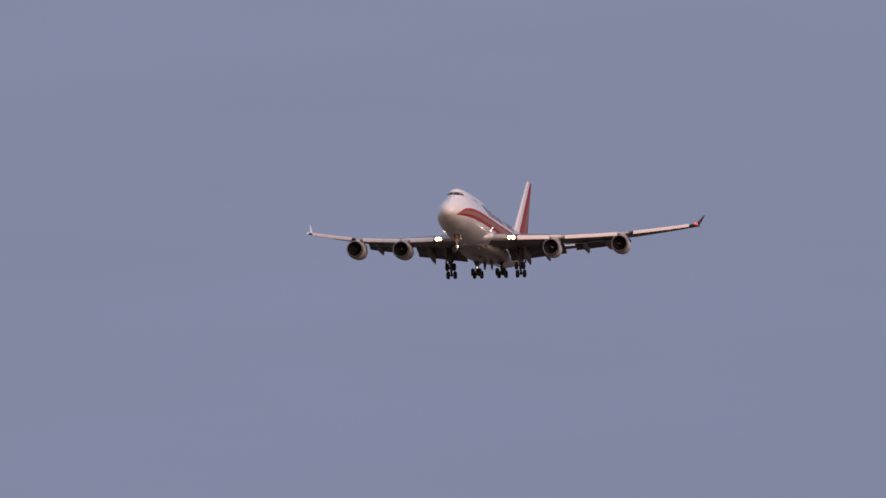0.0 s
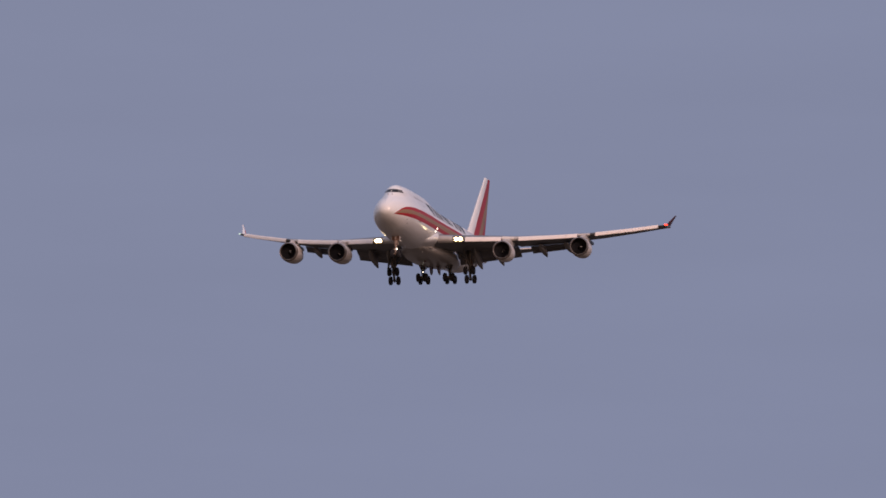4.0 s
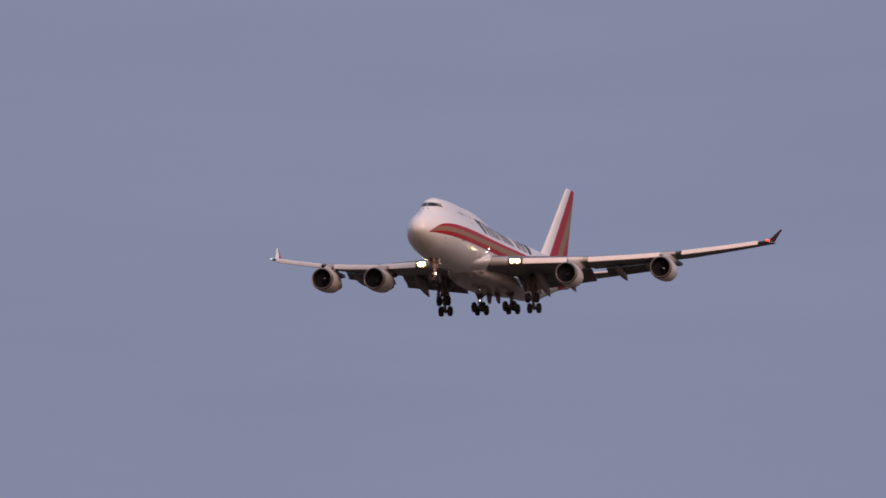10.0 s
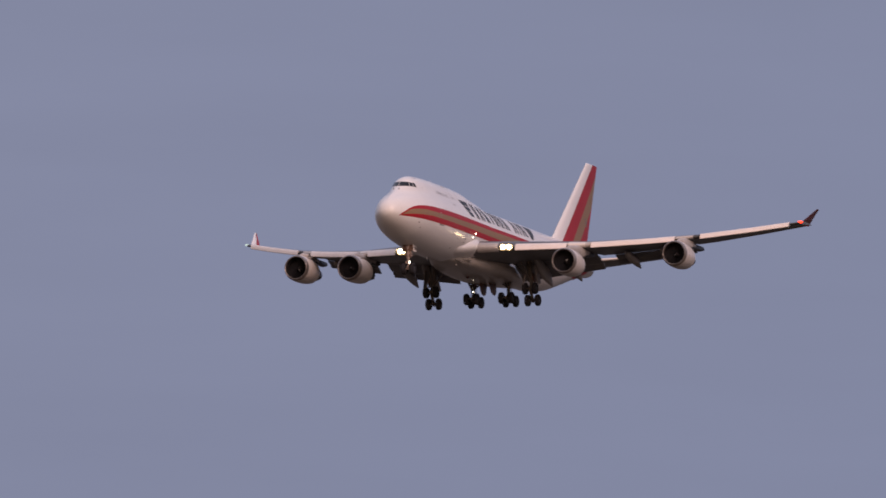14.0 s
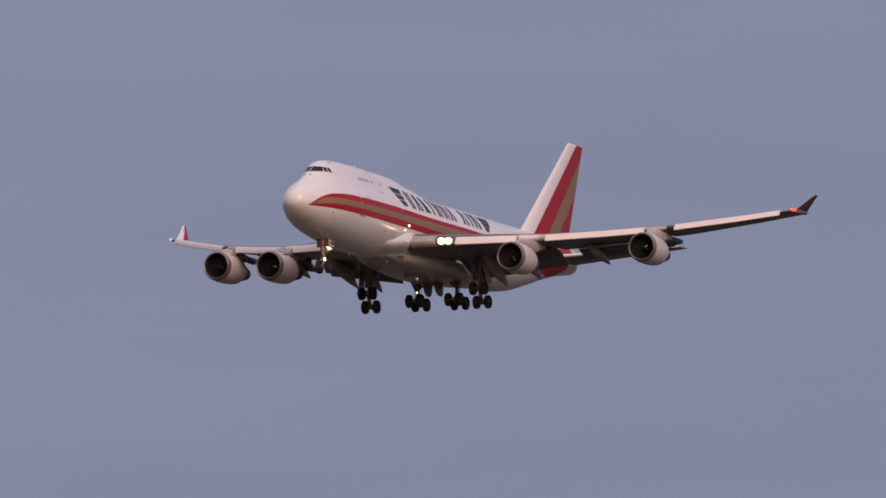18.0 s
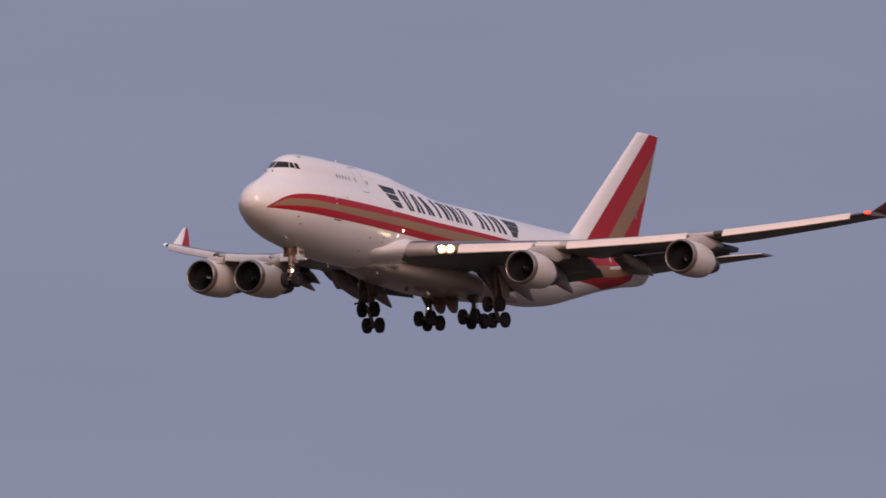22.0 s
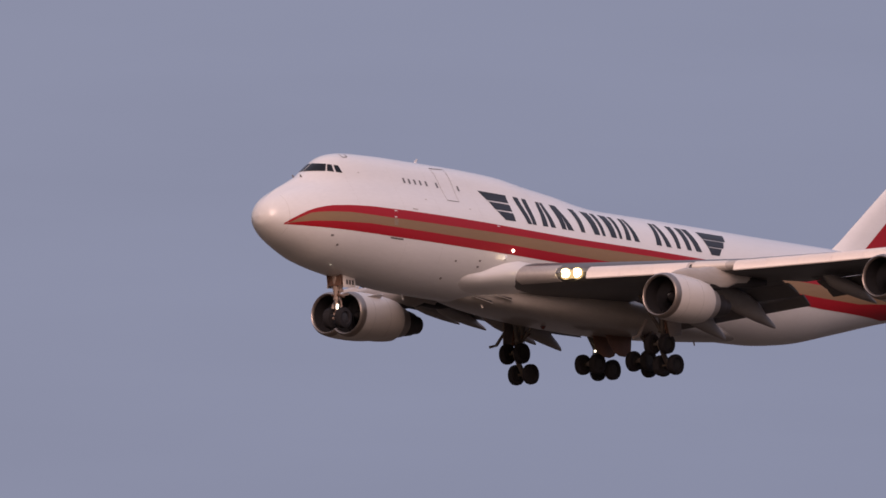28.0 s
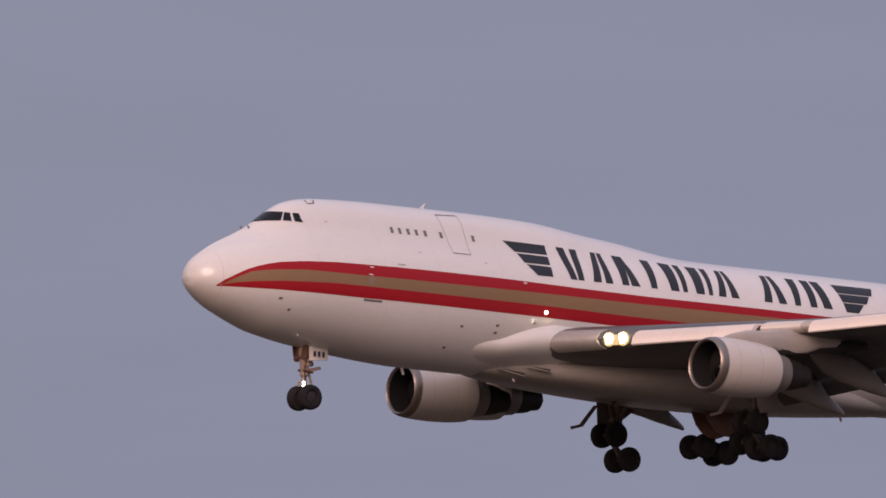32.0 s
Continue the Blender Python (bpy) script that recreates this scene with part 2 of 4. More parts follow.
def box(centre, size, turn=None, bevel=0.03, bm=None):
    own = bm or bmesh.new()
    m = Matrix.Translation(centre) @ (turn or Matrix()).to_4x4() @ Matrix.Diagonal((*size, 1))
    made = bmesh.ops.create_cube(own, size=1, matrix=m)["verts"]
    if bevel:
        edges = list({e for v in made for e in v.link_edges})
        bmesh.ops.bevel(own, geom=edges, offset=bevel, segments=2, affect="EDGES", profile=0.6)
    return own


# the airframe's lines ----------------------------------------------------------
# along the airframe: station, keel, crown, half width, height of the widest line
STATION = [0, 0.12, 0.4, 0.9, 1.6, 2.5, 3.4, 4.2, 4.8, 5.5, 6.2, 7.2, 8.8, 11, 13, 17, 19, 21, 24, 26.5, 28.3, 29.7, 31, 36, 42, 46, 49.7, 54.2, 58.7, 63.3, 67.3, 68.5]
KEEL = [-0.3, -0.66, -0.97, -1.35, -1.74, -2.1, -2.42, -2.68, -2.8, -2.93, -3.04, -3.17, -3.35, -3.55, -3.65, -3.68, -3.68, -3.68, -3.68, -3.68, -3.68, -3.68, -3.68, -3.68, -3.74, -3.68, -3.32, -2.35, -1.3, -0.42, 0.2, 0.95]
CROWN = [-0.2, 0.25, 0.65, 1.08, 1.5, 1.93, 2.38, 2.9, 3.32, 3.74, 3.97, 4.13, 4.21, 4.25, 4.25, 4.24, 4.2, 4.12, 3.78, 3.53, 3.28, 3.13, 3.08, 3.02, 2.98, 2.95, 2.94, 2.94, 2.9, 2.7, 2.1, 1.75]
WIDTH = [0.05, 0.52, 0.9, 1.29, 1.68, 2.05, 2.36, 2.57, 2.70, 2.83, 2.92, 3.03, 3.14, 3.23, 3.25, 3.25, 3.25, 3.25, 3.25, 3.25, 3.25, 3.25, 3.25, 3.25, 3.25, 3.2, 3.05, 2.7, 2.1, 1.35, 0.62, 0.26]
MIDLINE = [-0.25, -0.25, -0.27, -0.3, -0.33, -0.36, -0.38, -0.38, -0.38, -0.36, -0.35, -0.34, -0.33, -0.33, -0.33, -0.33, -0.33, -0.33, -0.33, -0.33, -0.33, -0.33, -0.33, -0.33, -0.33, -0.3, -0.15, 0.15, 0.6, 1, 1.25, 1.35]
STATIONS = np.array([STATION, KEEL, CROWN, WIDTH, MIDLINE]).T
DENSE = np.concatenate([np.linspace(0, 1, 14) ** 1.6 * 1.0, np.arange(1.2, 8, 0.25), np.arange(8, 68.3, 0.6), [68.5]])


def smooth_column(i):
    s, v = STATIONS[:, 0], STATIONS[:, i]
    d = np.diff(v) / np.diff(s)
    m = np.concatenate([[d[0]], [0 if a * b <= 0 else 2 * a * b / (a + b) for a, b in zip(d, d[1:])], [d[-1]]])
    out = []
    for x in DENSE:
        k = int(min(max(np.searchsorted(s, x) - 1, 0), len(s) - 2))
        h = s[k + 1] - s[k]
        u = (x - s[k]) / h
        out.append((1 + 2 * u) * (1 - u) ** 2 * v[k] + u * (1 - u) ** 2 * h * m[k] + u * u * (3 - 2 * u) * v[k + 1] + u * u * (u - 1) * h * m[k + 1])
    return np.array(out)


COLUMNS = [smooth_column(i) for i in range(1, 5)]


LOBE_STATION = (0, 2, 3.4, 4.8, 6, 8, 11, 20, 68.5)
LOBE_RADIUS = (0.4, 0.5, 0.7, 0.95, 1.3, 1.65, 1.85, 1.9, 1.9)


def lines(s):
    return [float(np.interp(s, DENSE, c)) for c in COLUMNS]


def two_lobes(s, z):
    """Half the width at a height: round main lobe below, narrower upper-deck lobe above."""
    keel, crown, w, mid = lines(s)
    if z < mid:
        u = min((mid - z) / (mid - keel), 1)
        return w * (1 - u * u) ** 0.5
    tall = min(crown - mid, 1.031 * w)
    u = (z - mid) / tall
    y = w * (1 - u * u) ** 0.5 if u < 1 else 0.0
    over = crown - mid - tall
    if over > 0.005:
        r = float(np.interp(s, LOBE_STATION, LOBE_RADIUS))
        v = (z - (crown - r)) / r
        lobe = r * (1 - v * v) ** 0.5 if 0 < v < 1 else (r if v <= 0 else 0.0)
        lobe *= min(over / 0.1, 1.0)
        y = (y ** 9 + lobe ** 9) ** (1 / 9)
    return y


@functools.lru_cache(maxsize=None)
def flank(s):
    """Heights and half widths above the widest line, the hollow between the lobes faired over."""
    crown, mid = lines(s)[1], lines(s)[3]
    n = 80
    zs = np.linspace(mid, crown, n)
    ys = np.array([two_lobes(s, z) for z in zs])
    hull = [0]
    for i in range(1, n):
        while len(hull) > 1 and (ys[hull[-1]] - ys[hull[-2]]) * (i - hull[-2]) <= (ys[i] - ys[hull[-2]]) * (hull[-1] - hull[-2]):
            hull.pop()
        hull.append(i)
    return zs, ys + 0.7 * (np.interp(zs, zs[hull], ys[hull]) - ys)


def half_width(s, z):
    crown, mid = lines(s)[1], lines(s)[3]
    if z < mid:
        return two_lobes(s, z)
    if z >= crown:
        return 0.0
    zs, ys = flank(round(float(s), 3))
    return max(two_lobes(s, z), float(np.interp(z, zs, ys)))


def skin(s, z, lift=0.012, side=1):
    """A point on the fuselage's side, lifted off it."""
    y = half_width(s, z)
    e = 0.05
    dz = (half_width(s, z + e) - half_width(s, z - e)) / (2 * e)
    n = Vector((0, 1, -dz)).normalized()
    p = at(s, y, z) + n * lift
    return Vector((p.x, p.y * side, p.z))


def decal(name, mat, parent, low, high, s0, s1, step=0.14, rows=4, label="", lift=0.012):
    """A painted band on the fuselage side between two height curves."""
    bm = bmesh.new()
    n = max(int((s1 - s0) / step), 2)
    grid = []
    for i in range(n + 1):
        s = s0 + (s1 - s0) * i / n
        a, b = max(low(s), lines(s)[0] + 0.08), max(high(s), lines(s)[0] + 0.09)
        grid.append([skin(s, a + (b - a) * j / rows, lift) for j in range(rows + 1)])
    loft(grid, closed=False, bm=bm)
    return part(name, bm, mat, parent, label)


def patch(name, mat, parent, corners, n=6, lift=0.014, label="", side=1):
    """A painted four-cornered shape, given by station and height, on the fuselage side."""
    (a, b, c, d) = [Vector((p[0], p[1])) for p in corners]
    grid = []
    for i in range(n + 1):
        u = i / n
        grid.append([skin(*((a.lerp(b, u)).lerp(d.lerp(c, u), j / n)), lift, side) for j in range(n + 1)])
    return part(name, loft(grid, closed=False), mat, parent, label)


def curve(*pairs):
    xs, ys = [p[0] for p in pairs], [p[1] for p in pairs]
    return lambda s: float(np.interp(s, xs, ys))


# ground ------------------------------------------------------------------------
def build_ground():
    bm = bmesh.new()
    ring = [0, 40, 200, 800, 2400, 4800]
    rows = []
    for r in ring[1:]:
        rows.append([Vector((r * math.cos(a), r * math.sin(a), 0.0)) for a in [2 * math.pi * i / 64 for i in range(64)]])
    loft(rows, caps=False, bm=bm)
    bm.verts.ensure_lookup_table()
    bm.faces.new(bm.verts[:64])
    g = part("ground", bm, GRASS)
    tagged(g, "flat field of dry brown grass under the evening sky", "ground", kind="structure")


build_ground()

# airplane ------------------------------------------------------------------------
airplane = new("airplane")
airplane.empty_display_size = 5
tagged(airplane, "white four-engine jumbo freighter with red and gold stripes, gear lowered", "airplane")


def build_fuselage():
    rings = []
    for s in DENSE:
        keel, crown, w, mid = lines(s)
        ring = []
        n = 48
        for i in range(2 * n):
            a = math.pi * i / n - math.pi / 2
            z = mid + ((crown - mid) if math.sin(a) > 0 else (mid - keel)) * math.sin(a)
            y = half_width(s, z) if abs(math.cos(a)) > 1e-6 else 0.0
            ring.append(at(s, y if math.cos(a) > 0 else -y, z))
        rings.append(ring)
    body = part("fuselage", loft(rings), WHITE, airplane, "white painted fuselage with a raised upper deck", 60)
    top = curve((0.86, -0.71), (1.2, -0.42), (1.7, -0.13), (2.2, 0.13), (2.81, 0.35), (3.4, 0.5), (3.95, 0.61), (5.3, 0.74), (7.05, 0.82), (10.4, 0.85), (13.9, 0.86), (17.4, 0.84), (22, 0.75), (26.2, 0.69), (33.6, 0.68), (38.7, 0.62), (48, 0.6), (54, 0.95), (58, 1.5), (63.5, 2.1))
    gold_top = curve((0.86, -0.725), (1.12, -0.64), (1.6, -0.34), (2.39, 0.03), (3.0, 0.14), (3.85, 0.23), (5.2, 0.31), (8.5, 0.28), (12.5, 0.29), (19.4, 0.31), (26, 0.28), (34, 0.3), (44, 0.2), (52, 0.12), (57.7, 0.67), (63.5, 1.4))
    gold_low = curve((0.86, -0.726), (1.12, -0.66), (1.63, -0.55), (2.6, -0.42), (4.0, -0.32), (6.66, -0.23), (10.5, -0.26), (19.4, -0.3), (25, -0.39), (40, -0.48), (50, -0.62), (54, -0.58), (59, -0.1), (63.5, 0.65))
    low = curve((0.86, -0.74), (4.0, -0.76), (8.6, -0.82), (13.5, -0.83), (19.5, -0.87), (25, -0.93), (36, -1.02), (50, -1.26), (58, -1.15), (61, -0.6), (63.5, 0.2))
    decal("upper_stripe", RED, body, gold_top, top, 0.88, 63.4, label="upper red stripe")
    decal("middle_stripe", GOLD, body, gold_low, gold_top, 1.12, 63.4, label="gold stripe between the red ones")
    decal("lower_stripe", RED, body, low, gold_low, 0.88, 63.4, label="lower red stripe")
    # name lettering stands as plain slanted bars, wings as plain stepped shapes
    tops = curve((21, 2.84), (23.6, 2.76), (25, 2.71), (27, 2.65), (28.5, 2.57), (31, 2.51), (35, 2.5), (40, 2.43))
    bases = curve((20, 1.18), (26, 1.17), (30, 1.12), (35, 1.06), (39, 1.05))

    def bar(a, b, c, d):
        """A plain bar: its top runs from a to b, its base from c to d."""
        patch("letter_bar", NAVY, body, [(a, tops(a)), (b, tops(b)), (d, bases(d)), (c, bases(c))], 5)

    for a, b, c, d in ((21.3, 21.8, 21.52, 21.92), (22.15, 22.6, 22.0, 22.36), (23.54, 23.85, 22.94, 23.45), (23.92, 24.2, 23.72, 24.19), (24.9, 25.42, 24.77, 25.2), (25.3, 25.5, 25.35, 25.9), (26.72, 27.26, 26.59, 26.98), (27.85, 28.55, 27.85, 28.37), (28.75, 29.15, 28.62, 28.9), (29.55, 30.25, 29.45, 29.97), (30.45, 30.82, 30.25, 30.5), (31.42, 31.7, 30.86, 31.35), (31.77, 32.0, 31.69, 32.18), (34.31, 34.64, 33.77, 34.28), (34.7, 35.0, 34.72, 35.22), (35.91, 36.45, 35.74, 36.1), (36.81, 37.34, 36.74, 37.17), (37.45, 38.0, 37.6, 38.15)):
        bar(a, b, c, d)
    for a, c, h1, h0 in ((17.96, 18.5, 1.0, 0.68), (18.6, 18.86, 0.64, 0.36), (18.94, 19.43, 0.32, 0.0)):
        z1, z0 = 1.2 + 1.67 * h1, 1.2 + 1.67 * h0
        patch("wing_mark", NAVY, body, [(a, z1), (20.4 + 0.22 * h1, z1 - 0.03), (20.4 + 0.22 * h0, z0), (c, z0)], 5)
    for a, c, h1, h0 in ((41.47, 41.1, 1.0, 0.69), (40.9, 40.5, 0.66, 0.36), (40.3, 39.8, 0.33, 0.0)):
        z1, z0 = 0.98 + 1.43 * h1, 0.98 + 1.43 * h0
        patch("wing_mark", NAVY, body, [(38.82 + 0.2 * (1 - h1), z1), (a, z1), (c, z0), (38.82 + 0.2 * (1 - h0), z0)], 5)
    # upper-deck windows and door
    for s in (11.04, 11.53, 12.05, 12.56, 13.11, 14.09, 16.09):
        patch("cabin_window", PANE, body, [(s - 0.09, 2.94), (s + 0.09, 2.94), (s + 0.09, 2.64), (s - 0.09, 2.64)], 3)
    for a, b in (((14.27, 3.85), (14.45, 1.91)), ((15.66, 3.93), (15.55, 1.92)), ((14.27, 3.86), (15.66, 3.93)), ((14.45, 1.91), (15.55, 1.92))):
        w = 0.02
        if abs(a[1] - b[1]) > 0.5:
            patch("door_seam", FAINT, body, [(a[0] - w, a[1]), (a[0] + w, a[1]), (b[0] + w, b[1]), (b[0] - w, b[1])], 10)
        else:
            patch("door_seam", SEAM, body, [(a[0], a[1] + w), (b[0], b[1] + w), (b[0], b[1] - w), (a[0], a[1] - w)], 10)
    for s, z, l in ((3.95, -1.16, 0.13), (4.56, -1.66, 0.1), (14.7, -1.69, 0.12), (14.18, -2.73, 0.12), (16.86, -1.49, 0.13), (16.84, -1.84, 0.13)):
        patch("service_port", SEAM, body, [(s - l * 0.8, z + 0.05), (s + l * 0.8, z + 0.05), (s + l * 0.7, z - 0.06), (s - l * 0.7, z - 0.06)], 2)
    patch("service_panel", FAINT, body, [(10.65, 1.05), (11.1, 1.04), (11.1, 0.97), (10.65, 0.98)], 2)
    patch("static_port", PORT, body, [(8.75, 0.22), (9.12, 0.23), (9.06, -0.14), (8.75, -0.14)], 3, 0.017)
    for s, z in ((9.02, 0.74), (8.92, 0.36), (18.5, 0.73)):
        patch("placard", WHITE, body, [(s - 0.11, z + 0.03), (s + 0.11, z + 0.02), (s + 0.11, z - 0.04), (s - 0.11, z - 0.03)], 2, 0.018)
    for s, z in ((7.2, 2.9), (12.3, 1.75), (16.3, 1.55)):
        patch("service_panel", FAINT, body, [(s - 0.07, z + 0.03), (s + 0.07, z + 0.03), (s + 0.07, z - 0.03), (s - 0.07, z - 0.03)], 2)
    for side in (1, -1):
        foot = at(3.48, 0.29 * side, 2.37)
        part("pitot_probe", rod(foot - Vector((0.05, 0, 0.06)), foot + Vector((0.1, 0, 0.1)), 0.045), SEAM, body, "small dark probe")
    patch("drain_slot", SEAM, body, [(8.5, -0.86), (9.6, -0.87), (9.6, -0.97), (8.5, -0.96)], 4)
    # cockpit panes, by distance from the centre line and height
    def windscreen(y, z):
        lo, hi = 1.0, 9.0
        for _ in range(40):
            c = (lo + hi) / 2
            if half_width(c, z) > y and lines(c)[1] > z:
                hi = c
            else:
                lo = c
        return hi

    for side in (1, -1):
        for pane in (((0.02, 3.29), (0.765, 3.26), (0.945, 2.80), (0.02, 2.73)), ((0.80, 3.25), (0.95, 3.23), (1.2, 2.79), (0.985, 2.82)), ((0.995, 3.23), (1.12, 3.22), (1.4, 2.76), (1.25, 2.79))):
            a, b, c, d = [Vector(p) for p in pane]
            grid = []
            for i in range(7):
                row = []
                for j in range(7):
                    q = a.lerp(b, i / 6).lerp(d.lerp(c, i / 6), j / 6)
                    row.append(at(windscreen(q.x, q.y) - 0.02, side * (q.x + 0.012), q.y + 0.008))
                grid.append(row)
            part("cockpit_window", loft(grid, closed=False), GLASS, body, "dark cockpit pane")
    # radome joint and skin joints, both sides
    for side in (1, -1):
        for s, width, a, b in ((1.12, 0.022, -0.86, 0.86), (6.05, 0.014, -0.9, 0.92), (9.9, 0.014, -0.92, 0.96), (13.2, 0.014, -0.92, 0.96), (17.2, 0.014, -0.92, 0.96), (23.0, 0.014, -0.4, 0.95), (29.4, 0.014, 0.0, 0.95), (34.0, 0.014, 0.0, 0.95), (42.4, 0.014, -0.9, 0.95), (47.8, 0.014, -0.9, 0.94), (56.5, 0.014, -0.9, 0.9)):
            keel, crown, _, mid = lines(s)
            z0, z1 = (mid + (keel - mid) * -a) if a < 0 else mid + (crown - mid) * a, mid + (crown - mid) * b
            grid = [[skin(s + dx, z0 + (z1 - z0) * k / 24, 0.005, side) for dx in (0, width)] for k in range(25)]
            part("skin_joint", loft(grid, closed=False), JOINT, body)
    # crown aerial and escape hatch seam
    blade = [[at(14.15 + 0.35 * h + c, t * 0.03 * (1 - h * 0.6), lines(14.3)[1] - 0.05 + 0.33 * h) for c, t in ((0, 0), (0.1, 1), (0.3 - 0.18 * h, 0), (0.1, -1))] for h in (0, 0.5, 1)]
    part("antenna", loft(blade), WHITE, body, "small blade aerial on the crown")
    for a, b in (((6.59, 3.78), (6.95, 3.82)), ((6.59, 3.78), (6.68, 3.99)), ((6.95, 3.82), (7.12, 4.01))):
        v = 0.02
        patch("hatch_seam", SEAM, body, [(a[0] - v, a[1] + v), (b[0] - v, b[1] + v), (b[0] + v, b[1] - v), (a[0] + v, a[1] - v)], 4)
    # wing-body fairing
    rings = []
    for u in [i / 22 for i in range(23)]:
        s = 16.6 + 30.4 * u
        k = math.sin(math.pi * min(max(u, 0.001), 0.999)) ** (0.6 if u < 0.5 else 1.15)
        w, zb, zt = 0.3 + 3.15 * k, -3.45 - 0.9 * k, -3.3 + 1.35 * k
        rings.append([at(s, w * math.copysign(abs(math.cos(a)) ** 0.75, math.cos(a)), (zb + zt) / 2 + (zt - zb) / 2 * math.copysign(abs(math.sin(a)) ** 0.8, math.sin(a)))
                      for a in [2 * math.pi * i / 40 for i in range(40)]])
    part("belly_fairing", loft(rings), BELLY, body, "smooth fairing under the wing root", 60)
    for s in (13.2, 41.0):
        pin = [[at(s + 0.2 * h + c, t * 0.03, lines(s)[0] + 0.05 - (0.05 if s == 41.0 else 0.0) - 0.4 * h) for c, t in ((0, 0), (0.08, 0.7), (0.24 - 0.1 * h, 0), (0.08, -0.7))] for h in (0, 1)]
        part("antenna", loft(pin), WHITE, body)
    return body


fuselage = build_fuselage()

LE = curve((0, 16.8), (3.25, 19.9), (5.7, 22.1), (31.4, 44.9))
RISE = curve((0, -2.2), (3.25, -2.02), (5.7, -1.82), (13, -1.15), (18, -0.45), (22.3, 0.28), (27, 1.3), (31.4, 2.36))
CHORD = curve((0, 17.5), (3.25, 14.9), (12.3, 9.1), (31.2, 4.0))


def airfoil(le, chord, thick, start=0.0, end=1.0, twist=0.0, n=11, bend=0.018):
    """Ring of points (aft, up) of a cambered section between two chord fractions."""
    upper, lower = [], []
    for i in range(n):
        u = start + (end - start) * (1 - math.cos(math.pi * i / (n - 1))) / 2
        t = 5 * thick * (0.2969 * math.sqrt(max(u, 0)) - 0.126 * u - 0.3516 * u * u + 0.2843 * u ** 3 - 0.1036 * u ** 4)
        camber = bend * math.sin(math.pi * min(u, 1))
        upper.append((u * chord, (camber + t) * chord))
        lower.append((u * chord, (camber - t) * chord))
    ring = upper + lower[::-1]
    if start <= 0:
        ring = ring[:-1]
    if end >= 1:
        ring = [p for k, p in enumerate(ring) if k != n]
    c, s = math.cos(radians(twist)), math.sin(radians(twist))
    return [(le + x * c + z * s, z * c - x * s) for x, z in ring]


def thick_at(y):
    return 0.13 - 0.05 * min(y / 31, 1)


def twist_at(y):
    return 2.0 - 4.0 * y / 31


